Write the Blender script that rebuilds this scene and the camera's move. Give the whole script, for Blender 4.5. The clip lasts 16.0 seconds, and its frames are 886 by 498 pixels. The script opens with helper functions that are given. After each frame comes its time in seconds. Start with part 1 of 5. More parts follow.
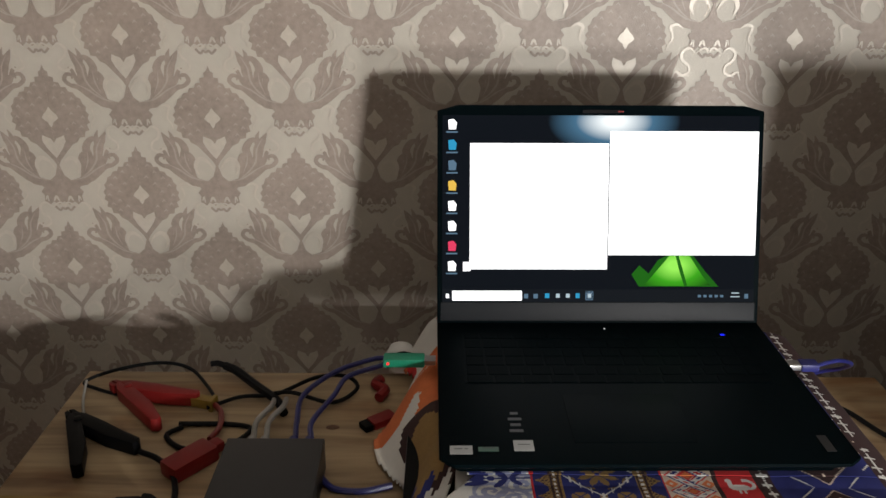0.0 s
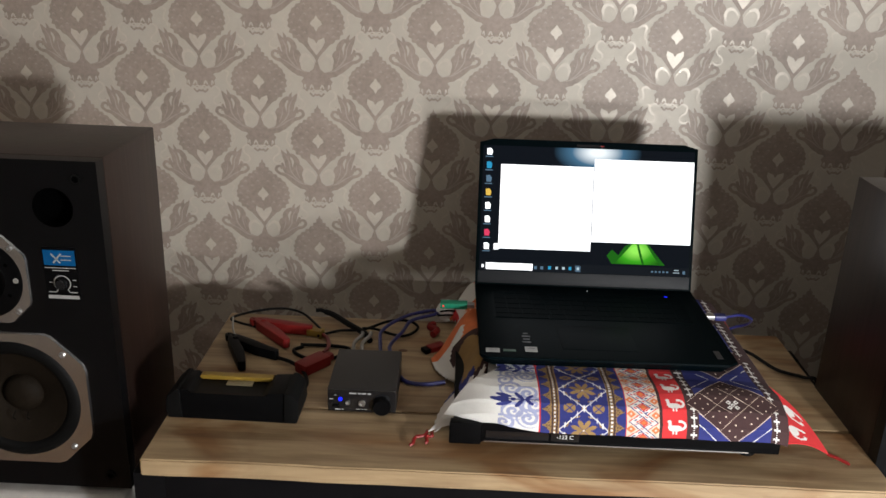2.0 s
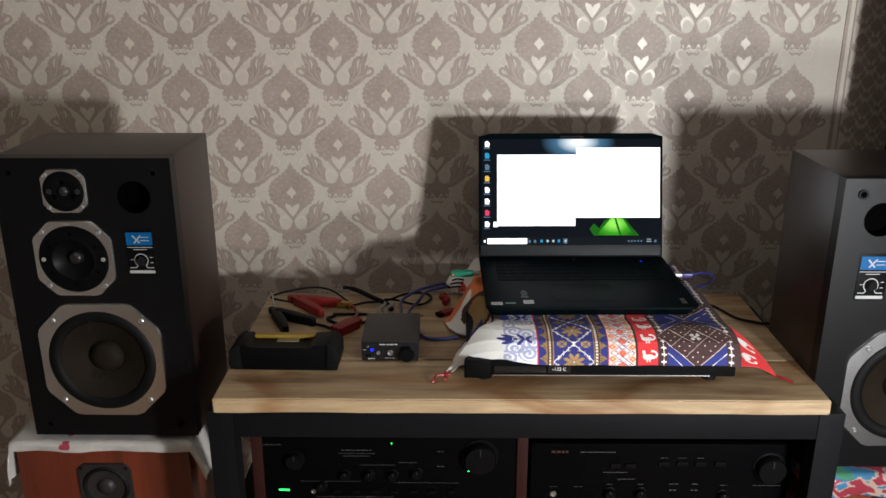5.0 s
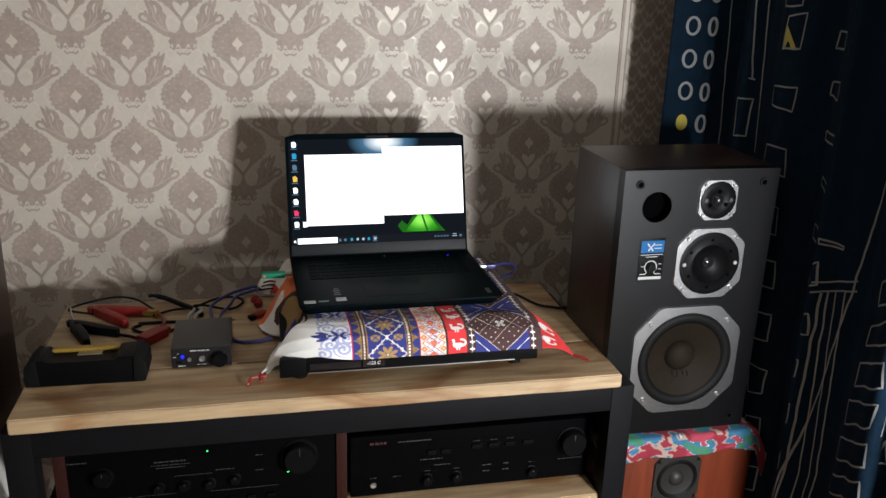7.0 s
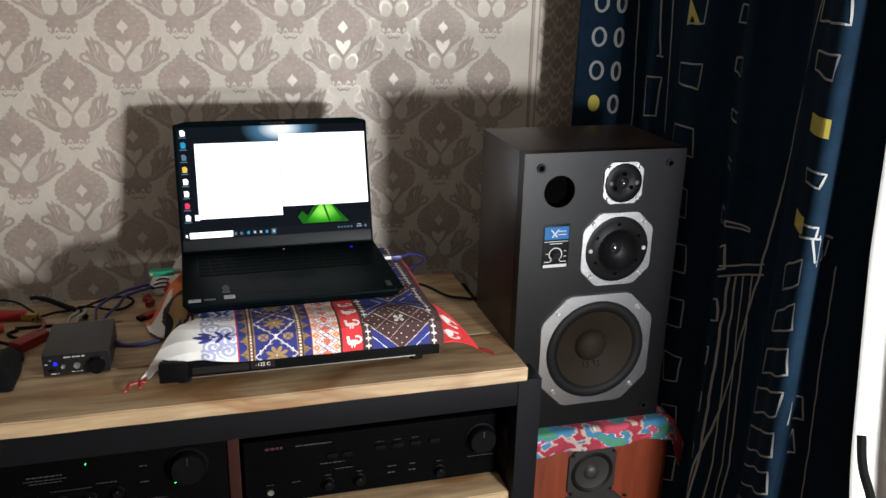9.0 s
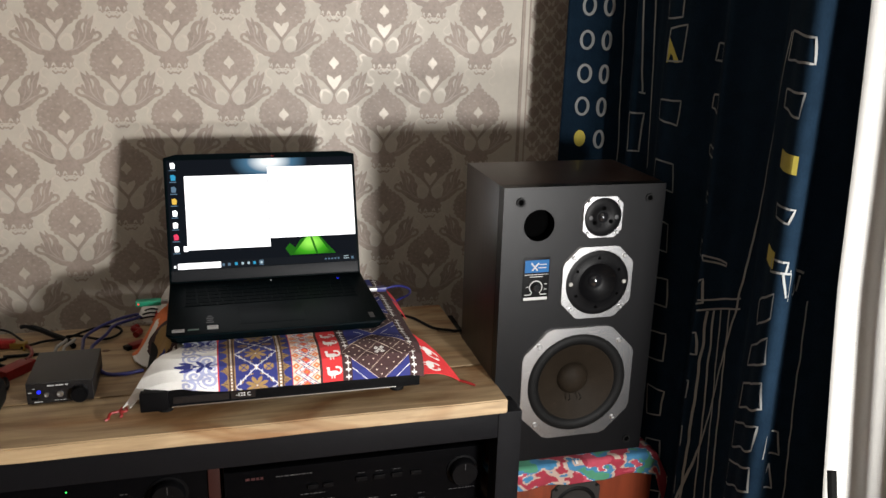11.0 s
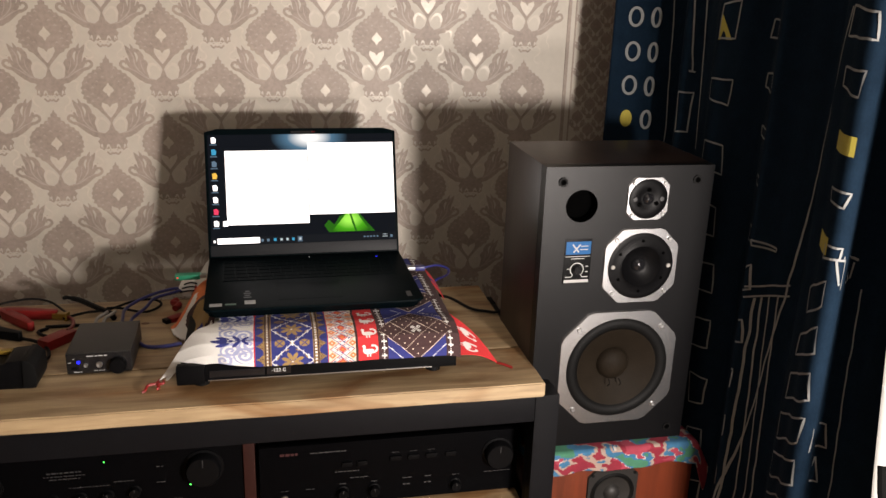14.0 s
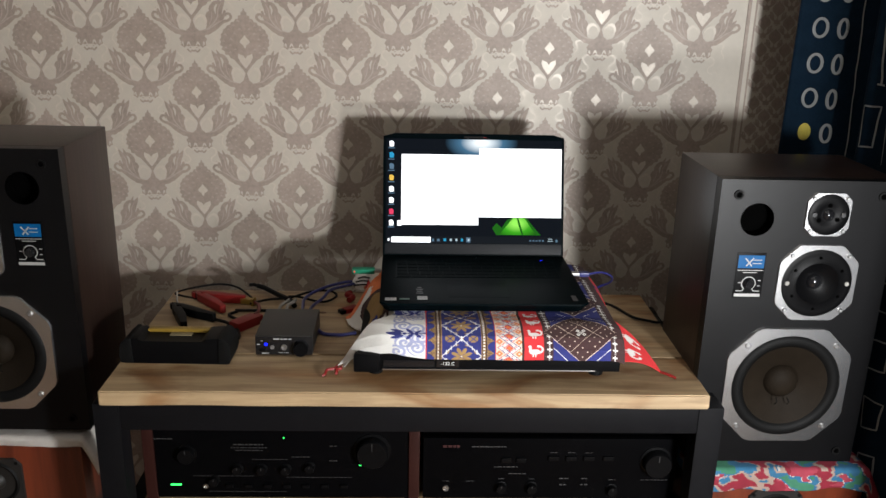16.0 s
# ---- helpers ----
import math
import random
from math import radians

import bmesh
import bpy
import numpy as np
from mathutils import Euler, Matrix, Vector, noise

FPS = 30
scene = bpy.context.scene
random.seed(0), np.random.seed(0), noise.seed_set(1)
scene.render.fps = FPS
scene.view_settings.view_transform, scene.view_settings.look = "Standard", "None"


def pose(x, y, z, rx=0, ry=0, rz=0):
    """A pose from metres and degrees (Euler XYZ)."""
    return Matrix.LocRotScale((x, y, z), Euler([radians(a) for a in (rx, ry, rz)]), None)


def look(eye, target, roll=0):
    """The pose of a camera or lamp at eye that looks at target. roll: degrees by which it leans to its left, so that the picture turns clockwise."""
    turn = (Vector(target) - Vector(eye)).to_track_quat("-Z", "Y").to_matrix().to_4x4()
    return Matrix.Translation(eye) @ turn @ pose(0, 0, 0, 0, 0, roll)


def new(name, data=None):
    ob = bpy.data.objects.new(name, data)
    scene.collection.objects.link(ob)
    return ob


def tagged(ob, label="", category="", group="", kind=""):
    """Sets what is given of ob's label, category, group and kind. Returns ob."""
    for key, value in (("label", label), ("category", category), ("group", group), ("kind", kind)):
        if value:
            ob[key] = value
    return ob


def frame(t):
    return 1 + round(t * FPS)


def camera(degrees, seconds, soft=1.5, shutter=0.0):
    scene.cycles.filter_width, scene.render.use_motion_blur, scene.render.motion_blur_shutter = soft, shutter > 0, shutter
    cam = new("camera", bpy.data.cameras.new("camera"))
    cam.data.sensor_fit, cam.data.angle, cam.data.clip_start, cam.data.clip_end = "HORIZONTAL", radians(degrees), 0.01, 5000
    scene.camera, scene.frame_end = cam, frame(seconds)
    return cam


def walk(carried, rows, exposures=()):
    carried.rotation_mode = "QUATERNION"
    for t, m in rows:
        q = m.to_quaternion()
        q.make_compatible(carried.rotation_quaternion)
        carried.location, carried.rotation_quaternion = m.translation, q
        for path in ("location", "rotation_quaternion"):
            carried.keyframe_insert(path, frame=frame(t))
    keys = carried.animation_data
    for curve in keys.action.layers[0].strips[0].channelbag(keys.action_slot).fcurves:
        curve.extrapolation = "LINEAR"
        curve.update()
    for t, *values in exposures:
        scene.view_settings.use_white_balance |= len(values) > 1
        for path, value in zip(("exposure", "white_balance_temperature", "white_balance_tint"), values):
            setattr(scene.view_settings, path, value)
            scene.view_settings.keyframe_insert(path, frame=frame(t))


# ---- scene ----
cam = camera(55.4, 16.0)
PATH = [
    (0, (0.039, -1.082, 1.269), (0.035, 0.773, 0.520), 0.4),
    (0.5, (0.042, -1.170, 1.294), (0.026, 0.705, 0.597), 0.7),
    (1, (0.009, -1.277, 1.338), (0.030, 0.604, 0.656), -0.3),
    (1.5, (-0.021, -1.408, 1.342), (0.018, 0.478, 0.679), 1.6),
    (2, (-0.003, -1.526, 1.376), (-0.032, 0.350, 0.682), 2.1),
    (2.5, (0.026, -1.640, 1.381), (-0.182, 0.218, 0.673), 1.9),
    (3, (0.023, -1.705, 1.382), (-0.319, 0.142, 0.696), 1.5),
    (3.2, (0.012, -1.721, 1.383), (-0.348, 0.127, 0.709), 1.3),
    (5.3, (-0.022, -1.797, 1.379), (0.029, 0.097, 0.741), -0.1),
    (5.5, (-0.02, -1.806, 1.39), (0.07, 0.084, 0.742), -0.0),
    (6, (-0.02, -1.809, 1.387), (0.152, 0.079, 0.748), 0.8),
    (6.5, (-0.028, -1.818, 1.384), (0.276, 0.056, 0.757), 1.4),
    (7, (-0.021, -1.809, 1.379), (0.399, 0.043, 0.753), 1.8),
    (7.5, (0.016, -1.782, 1.371), (0.507, 0.048, 0.73), 1.7),
    (8, (0.045, -1.765, 1.362), (0.573, 0.049, 0.704), 1.8),
    (8.5, (0.071, -1.757, 1.36), (0.599, 0.052, 0.691), 1.6),
    (9, (0.091, -1.761, 1.362), (0.61, 0.058, 0.711), 1.4),
    (11.5, (0.137, -1.79, 1.369), (0.634, 0.06, 0.793), 1.5),
    (12, (0.143, -1.785, 1.366), (0.634, 0.065, 0.785), 1.3),
    (12.5, (0.152, -1.78, 1.361), (0.646, 0.066, 0.771), 1.4),
    (13, (0.158, -1.777, 1.358), (0.651, 0.065, 0.756), 1.4),
    (13.5, (0.159, -1.771, 1.357), (0.624, 0.075, 0.742), 1.5),
    (14, (0.142, -1.77, 1.357), (0.542, 0.088, 0.736), 1.8),
    (14.5, (0.129, -1.77, 1.357), (0.453, 0.1, 0.727), 2.0),
    (15, (0.116, -1.781, 1.358), (0.357, 0.102, 0.73), 2.0),
    (15.5, (0.105, -1.794, 1.362), (0.257, 0.101, 0.739), 1.8),
    (16, (0.093, -1.807, 1.363), (0.16, 0.095, 0.749), 1.4),
]

EXPOSURES = [
    (0.0, 0.09, 6450, 10), (0.5, -0.17, 6450, 10), (1.0, -0.17, 6450, 10), (1.5, -0.09, 6450, 9), (2.0, 0.07, 6300, 10), (3.0, 0.12, 6200, 10), (5.5, 0.17, 6150, 10), (6.5, 0.2, 6130, 10), (9.0, 0.21, 6150, 10),
    (12.0, 0.22, 6600, 11), (13.3, 0.22, 6550, 11), (13.8, 0.22, 6550, 12), (14.0, 0.24, 7100, 17), (14.3, 0.26, 8500, 22), (15.0, 0.26, 8500, 22), (15.3, 0.23, 7500, 14), (15.5, 0.21, 6950, 11), (15.8, 0.18, 6400, 10), (16.0, 0.18, 6250, 10),
]
walk(cam, [(t, look(eye, target, roll)) for t, eye, target, roll in PATH], EXPOSURES)

FLOOR, CEILING = -0.10, 2.55
LEFT, RIGHT, REAR = -1.39, 1.03, -4.2

# ---- light: a low lamp with two bulbs, out of sight to the right, and the room's own dimness ----
world = bpy.data.worlds.new("world")
scene.world = world
world.use_nodes = True
world.node_tree.nodes["Background"].inputs[0].default_value = (1.0, 0.93, 0.84, 1)
world.node_tree.nodes["Background"].inputs[1].default_value = 0.010


def bulb(name, place, watts, size, colour):
    data = bpy.data.lights.new(name, "POINT")
    data.energy, data.shadow_soft_size, data.color = watts, size, colour
    ob = new(name, data)
    ob.location = place
    return ob


bulb("lamp_bulb_upper", (0.77, -1.72, 1.05), 72.0, 0.05, (1.0, 0.985, 0.955))
bulb("lamp_bulb_lower", (0.83, -1.72, 0.80), 29.0, 0.05, (1.0, 0.985, 0.955))


# ---- materials ----
def mat(name, colour, rough=0.6, metal=0.0, vary=0.12, scale=30.0, bump=0.0, bump_scale=200.0, stretch=(1, 1, 1), spec=0.5, emit=0.0, sheen=0.0):
    m = bpy.data.materials.new(name)
    m.use_nodes = True
    nt = m.node_tree
    b = nt.nodes["Principled BSDF"]
    c = colour if len(colour) == 4 else (*colour, 1.0)
    b.inputs["Roughness"].default_value = rough
    b.inputs["Metallic"].default_value = metal
    b.inputs["Specular IOR Level"].default_value = spec
    b.inputs["Sheen Weight"].default_value = sheen
    if emit:
        b.inputs["Emission Color"].default_value = c
        b.inputs["Emission Strength"].default_value = emit
        b.inputs["Base Color"].default_value = (0.003, 0.003, 0.003, 1)
        b.inputs["Specular IOR Level"].default_value = 0.0
        return m
    co = nt.nodes.new("ShaderNodeTexCoord")
    mp = nt.nodes.new("ShaderNodeMapping")
    mp.inputs["Scale"].default_value = stretch
    nt.links.new(co.outputs["Object"], mp.inputs["Vector"])
    n1 = nt.nodes.new("ShaderNodeTexNoise")
    n1.inputs["Scale"].default_value, n1.inputs["Detail"].default_value = scale, 5
    n2 = nt.nodes.new("ShaderNodeTexNoise")
    n2.inputs["Scale"].default_value, n2.inputs["Detail"].default_value = scale * 0.13, 3
    for n in (n1, n2):
        nt.links.new(mp.outputs[0], n.inputs["Vector"])
    add = nt.nodes.new("ShaderNodeMath")
    add.operation = "ADD"
    nt.links.new(n1.outputs["Fac"], add.inputs[0])
    nt.links.new(n2.outputs["Fac"], add.inputs[1])
    ramp = nt.nodes.new("ShaderNodeValToRGB")
    ramp.color_ramp.elements[0].position, ramp.color_ramp.elements[1].position = 0.3, 0.7
    half = nt.nodes.new("ShaderNodeMath")
    half.operation = "MULTIPLY"
    half.inputs[1].default_value = 0.5
    nt.links.new(add.outputs[0], half.inputs[0])
    nt.links.new(half.outputs[0], ramp.inputs[0])
    ramp.color_ramp.elements[0].color = (*[v * (1 - vary) for v in c[:3]], 1)
    ramp.color_ramp.elements[1].color = (*[min(1, v * (1 + vary)) for v in c[:3]], 1)
    nt.links.new(ramp.outputs[0], b.inputs["Base Color"])
    if bump:
        n3 = nt.nodes.new("ShaderNodeTexNoise")
        n3.inputs["Scale"].default_value = bump_scale
        nt.links.new(mp.outputs[0], n3.inputs["Vector"])
        bp = nt.nodes.new("ShaderNodeBump")
        bp.inputs["Strength"].default_value, bp.inputs["Distance"].default_value = bump, 0.001
        nt.links.new(n3.outputs["Fac"], bp.inputs["Height"])
        nt.links.new(bp.outputs[0], b.inputs["Normal"])
    return m


def wood_mat(name, light, dark, along="x", scale=9.0, rough=0.55, knots=0.0, spec=0.5):
    """Sawn pine: long streaks with the grain, knots' warm patches and a fine relief."""
    m = bpy.data.materials.new(name)
    m.use_nodes = True
    nt = m.node_tree
    b = nt.nodes["Principled BSDF"]
    b.inputs["Roughness"].default_value = rough
    b.inputs["Specular IOR Level"].default_value = spec
    co = nt.nodes.new("ShaderNodeTexCoord")
    info = nt.nodes.new("ShaderNodeObjectInfo")
    mp = nt.nodes.new("ShaderNodeMapping")
    mp.inputs["Scale"].default_value = (0.09, 1, 1) if along == "x" else (1, 1, 0.09)
    shift = nt.nodes.new("ShaderNodeVectorMath")
    shift.operation = "ADD"
    nt.links.new(co.outputs["Object"], shift.inputs[0])
    nt.links.new(info.outputs["Random"], shift.inputs[1])
    nt.links.new(shift.outputs[0], mp.inputs["Vector"])
    grain = nt.nodes.new("ShaderNodeTexNoise")
    grain.inputs["Scale"].default_value, grain.inputs["Detail"].default_value, grain.inputs["Distortion"].default_value = scale * 9, 6, 0.6
    wide = nt.nodes.new("ShaderNodeTexNoise")
    wide.inputs["Scale"].default_value, wide.inputs["Detail"].default_value, wide.inputs["Distortion"].default_value = scale * 1.7, 4, 1.2
    nt.links.new(mp.outputs[0], grain.inputs["Vector"])
    nt.links.new(mp.outputs[0], wide.inputs["Vector"])
    mix = nt.nodes.new("ShaderNodeMix")
    mix.data_type = "FLOAT"
    mix.inputs[0].default_value = 0.6
    nt.links.new(grain.outputs["Fac"], mix.inputs[2])
    nt.links.new(wide.outputs["Fac"], mix.inputs[3])
    ramp = nt.nodes.new("ShaderNodeValToRGB")
    ramp.color_ramp.elements[0].position, ramp.color_ramp.elements[0].color = 0.36, dark
    ramp.color_ramp.elements[1].position, ramp.color_ramp.elements[1].color = 0.6, light
    nt.links.new(mix.outputs[0], ramp.inputs[0])
    tint = nt.nodes.new("ShaderNodeTexNoise")
    tint.inputs["Scale"].default_value, tint.inputs["Detail"].default_value, tint.inputs["Distortion"].default_value = 7.0, 3, 0.8
    tmap = nt.nodes.new("ShaderNodeMapping")
    tmap.inputs["Scale"].default_value = (0.7, 1.6, 1.6) if along == "x" else (1.6, 1.6, 0.7)
    nt.links.new(shift.outputs[0], tmap.inputs["Vector"])
    nt.links.new(tmap.outputs[0], tint.inputs["Vector"])
    patch = nt.nodes.new("ShaderNodeMapRange")
    patch.inputs["From Min"].default_value, patch.inputs["From Max"].default_value, patch.inputs["To Max"].default_value = 0.50, 0.64, knots
    nt.links.new(tint.outputs["Fac"], patch.inputs["Value"])
    warm = nt.nodes.new("ShaderNodeMix")
    warm.data_type, warm.blend_type = "RGBA", "MULTIPLY"
    warm.inputs[7].default_value = (0.62, 0.44, 0.30, 1)
    nt.links.new(patch.outputs[0], warm.inputs[0])
    nt.links.new(ramp.outputs[0], warm.inputs[6])
    nt.links.new(warm.outputs[2], b.inputs["Base Color"])
    bp = nt.nodes.new("ShaderNodeBump")
    bp.inputs["Strength"].default_value, bp.inputs["Distance"].default_value = 0.25, 0.0008
    nt.links.new(grain.outputs["Fac"], bp.inputs["Height"])
    nt.links.new(bp.outputs[0], b.inputs["Normal"])
    return m


M_PAPER = mat("wallpaper_ground", (0.482, 0.438, 0.372), 0.5, vary=0.07, scale=60, bump=0.25, bump_scale=700)
M_PRINT = mat("wallpaper_print", (0.312, 0.252, 0.210), 0.5, vary=0.22, scale=140, bump=0.3, bump_scale=700)
M_VEIN = mat("wallpaper_vein", (0.395, 0.335, 0.283), 0.5, vary=0.12, scale=140)
M_PEARL = mat("wallpaper_pearl", (0.52, 0.468, 0.40), 0.43, metal=0.12, vary=0.10, scale=160)
M_PAINT = mat("wall_paint", (0.30, 0.275, 0.245), 0.8, vary=0.05, scale=6, bump=0.2)
# darker than M_PAINT to hold back bounce on the left loudspeaker
M_SIDE = mat("low_bounce_paint", (0.13, 0.11, 0.09), 0.8, vary=0.06, scale=6, bump=0.2)
M_CEIL = mat("ceiling_paint", (0.75, 0.72, 0.68), 0.85, vary=0.03, scale=5, bump=0.1)
M_FLOOR = wood_mat("laminate_floor", (0.25, 0.15, 0.08, 1), (0.14, 0.08, 0.045, 1))
M_PINE = wood_mat("pine", (0.365, 0.264, 0.148, 1), (0.170, 0.108, 0.054, 1), knots=0.95)
M_STEEL = mat("painted_steel", (0.0040, 0.0040, 0.0048), 0.5, vary=0.15, scale=40, bump=0.2, bump_scale=300, spec=0.09)
M_BAFFLE = mat("black_baffle", (0.0022, 0.0022, 0.0026), 0.40, vary=0.2, scale=25, bump=0.12, bump_scale=500, spec=0.17)
M_VENEER = wood_mat("dark_veneer", (0.024, 0.0125, 0.009, 1), (0.012, 0.0065, 0.005, 1), along="z", rough=0.36, spec=0.3)
M_ALU = mat("cast_aluminium", (0.70, 0.70, 0.71), 0.27, metal=1.0, vary=0.06, scale=60, bump=0.1, bump_scale=600)
M_CHROME = mat("bolt_steel", (0.45, 0.45, 0.45), 0.36, metal=1.0, vary=0.05)
M_CONE = mat("paper_cone", (0.0105, 0.0076, 0.0050), 0.65, spec=0.06, vary=0.18, scale=60, bump=0.3, bump_scale=250)
M_RUBBER = mat("rubber", (0.0032, 0.0032, 0.0032), 0.6, vary=0.2, spec=0.10)
M_PLASTIC = mat("black_plastic", (0.0022, 0.0022, 0.0025), 0.42, vary=0.2, scale=80, spec=0.07)
M_GLOSS = mat("gloss_plastic", (0.008, 0.008, 0.009), 0.12, vary=0.1)
M_GREYP = mat("grey_plastic", (0.009, 0.009, 0.010), 0.5, vary=0.1)
M_DRIVER = mat("driver_grey", (0.014, 0.013, 0.012), 0.5, vary=0.15, spec=0.3)
M_MATT = mat("matt_cord", (0.003, 0.003, 0.003), 0.9, vary=0.1, spec=0.05)
# near-black colour stands in for the shade inside port, sockets and vents
M_HOLE_SHADE = mat("hole_shade", (0.001, 0.001, 0.001), 0.9, vary=0.0, spec=0.0)
M_BLUE = mat("badge_blue", (0.002, 0.065, 0.19), 0.4, vary=0.05, spec=0.15)
M_DIMPRINT = mat("dim_print", (0.30, 0.30, 0.29), 0.5, vary=0.05)
M_DARKRED = mat("dark_red_print", (0.028, 0.003, 0.004), 0.5, vary=0.05)
M_PRINTW = mat("white_print", (0.62, 0.62, 0.60), 0.5, vary=0.05)
M_GREYPRINT = mat("grey_print", (0.028, 0.028, 0.029), 0.5, vary=0.05)
M_LAPTOP = mat("laptop_shell", (0.0011, 0.0032, 0.0040), 0.42, vary=0.12, scale=200, bump=0.1, bump_scale=900, spec=0.015)
M_KEY = mat("laptop_keys", (0.0009, 0.0026, 0.0032), 0.6, vary=0.15, spec=0.02)
M_AMP = mat("amplifier_face", (0.0014, 0.0014, 0.0017), 0.34, vary=0.15, scale=60, spec=0.03)
M_AMPBOX = mat("aluminium_case_dark", (0.0078, 0.0078, 0.0085), 0.45, metal=0.1, vary=0.1, scale=120)
M_CHEEK = mat("mahogany_cheek", (0.022, 0.0065, 0.005), 0.5, spec=0.15, vary=0.3, scale=20, stretch=(1, 1, 0.1))
M_CHERRY = wood_mat("cherry_veneer", (0.122, 0.024, 0.0095, 1), (0.072, 0.015, 0.0065, 1), along="z", rough=0.32)
M_RED = mat("red_plastic", (0.17, 0.010, 0.009), 0.45, vary=0.2, spec=0.25)
M_YELLOW = mat("yellow_plastic", (0.21, 0.13, 0.016), 0.45, vary=0.1)
M_YELLOWGREY = mat("worn_plate", (0.17, 0.14, 0.08), 0.5, vary=0.15)
M_GREEN = mat("green_plastic", (0.01, 0.20, 0.11), 0.35, vary=0.1)
M_CABLE = mat("black_cable", (0.0032, 0.0032, 0.0035), 0.5, vary=0.2, spec=0.12)
M_BLUECABLE = mat("blue_cable", (0.018, 0.020, 0.12), 0.35, vary=0.2)
M_REDCABLE = mat("red_cable", (0.15, 0.012, 0.010), 0.4, vary=0.2)
M_GREY = mat("grey_wire", (0.25, 0.24, 0.22), 0.4, vary=0.2)
M_NAVY = mat("navy_cloth", (0.0043, 0.0108, 0.0200), 0.9, vary=0.25, scale=300, bump=0.4, bump_scale=900, spec=0.04)
M_DRAW = mat("curtain_line", (0.175, 0.178, 0.175), 0.85, vary=0.15, scale=300)
M_DRAWY = mat("curtain_yellow", (0.30, 0.25, 0.035), 0.85, vary=0.12, scale=300)
M_TULLE = mat("white_drape", (0.36, 0.356, 0.34), 0.8, vary=0.04, scale=200, bump=0.4, bump_scale=700)
M_PANEL = wood_mat("grey_board", (0.065, 0.048, 0.035, 1), (0.04, 0.03, 0.022, 1), along="z")
M_EDGE = mat("board_edge", (0.24, 0.20, 0.15), 0.5, vary=0.1)
M_STICKER = mat("sticker_green", (0.03, 0.075, 0.05), 0.5, vary=0.1)
M_BLUELED = mat("blue_led", (0.012, 0.02, 1.0), emit=1.7)
M_GREENLED = mat("green_led", (0.05, 1.0, 0.12), emit=3.0)
M_REDLED = mat("red_led", (1.0, 0.03, 0.03), emit=1.6)


# ---- building helpers ----
def finish(bm, smooth=40):
    bmesh.ops.recalc_face_normals(bm, faces=bm.faces)
    me = bpy.data.meshes.new("mesh")
    bm.to_mesh(me)
    bm.free()
    if smooth:
        for p in me.polygons:
            p.use_smooth = True
        me.set_sharp_from_angle(angle=radians(smooth))
    return me


def part(name, bm, material, parent=None, label="", smooth=40):
    me = finish(bm, smooth)
    for m in material if isinstance(material, (list, tuple)) else (material,):
        me.materials.append(m)
    ob = new(name, me)
    ob.parent = parent
    if label:
        ob["label"] = label
    return ob


def thing(name, label, category, place=(0, 0, 0), group="", turn=0.0):
    ob = new(name)
    ob.empty_display_size = 0.05
    ob.matrix_basis = pose(*place, 0, 0, turn)
    return tagged(ob, label, category, group)


def box(x0, x1, y0, y1, z0, z1, bevel=0.0, bm=None, seg=2):
    own = bm is None
    b = bmesh.new()
    bmesh.ops.create_cube(b, size=1)
    bmesh.ops.scale(b, vec=(x1 - x0, y1 - y0, z1 - z0), verts=b.verts)
    bmesh.ops.translate(b, vec=((x0 + x1) / 2, (y0 + y1) / 2, (z0 + z1) / 2), verts=b.verts)
    if bevel:
        bmesh.ops.bevel(b, geom=b.edges[:], offset=bevel, segments=seg, profile=0.7, affect="EDGES")
    if own:
        return b
    join(bm, b)
    return bm


def join(bm, other):
    """Adds other's geometry to bm and frees it."""
    me = bpy.data.meshes.new("tmp")
    other.to_mesh(me)
    other.free()
    bm.from_mesh(me)
    bpy.data.meshes.remove(me)


def lathe(profile, centre=(0, 0, 0), axis="y", seg=40, bm=None):
    """Turns (radius, height) round an axis; for y, heights count towards the viewer."""
    bm = bm or bmesh.new()
    rings = []
    for r, h in profile:
        ring = []
        for k in range(seg if r > 1e-6 else 1):
            a = 2 * math.pi * k / seg
            u, v = r * math.cos(a), r * math.sin(a)
            p = {"y": (u, -h, v), "z": (u, v, h), "x": (h, u, v)}[axis]
            ring.append(bm.verts.new([centre[i] + p[i] for i in range(3)]))
        rings.append(ring)
    for a, b in zip(rings, rings[1:]):
        for k in range(seg):
            j = (k + 1) % seg
            if len(a) > 1 and len(b) > 1:
                bm.faces.new((a[k], a[j], b[j], b[k]))
            elif len(a) > 1:
                bm.faces.new((a[k], a[j], b[0]))
            elif len(b) > 1:
                bm.faces.new((a[0], b[j], b[k]))
    return bm


def smooth_path(pts, step=6):
    pts = [Vector(p) for p in pts]
    out = []
    ext = [2 * pts[0] - pts[1]] + pts + [2 * pts[-1] - pts[-2]]
    for a, b, c, d in zip(ext, ext[1:], ext[2:], ext[3:]):
        for k in range(step):
            t = k / step
            out.append(0.5 * (2 * b + (c - a) * t + (2 * a - 5 * b + 4 * c - d) * t * t + (3 * b - a - 3 * c + d) * t ** 3))
    return out + [pts[-1]]


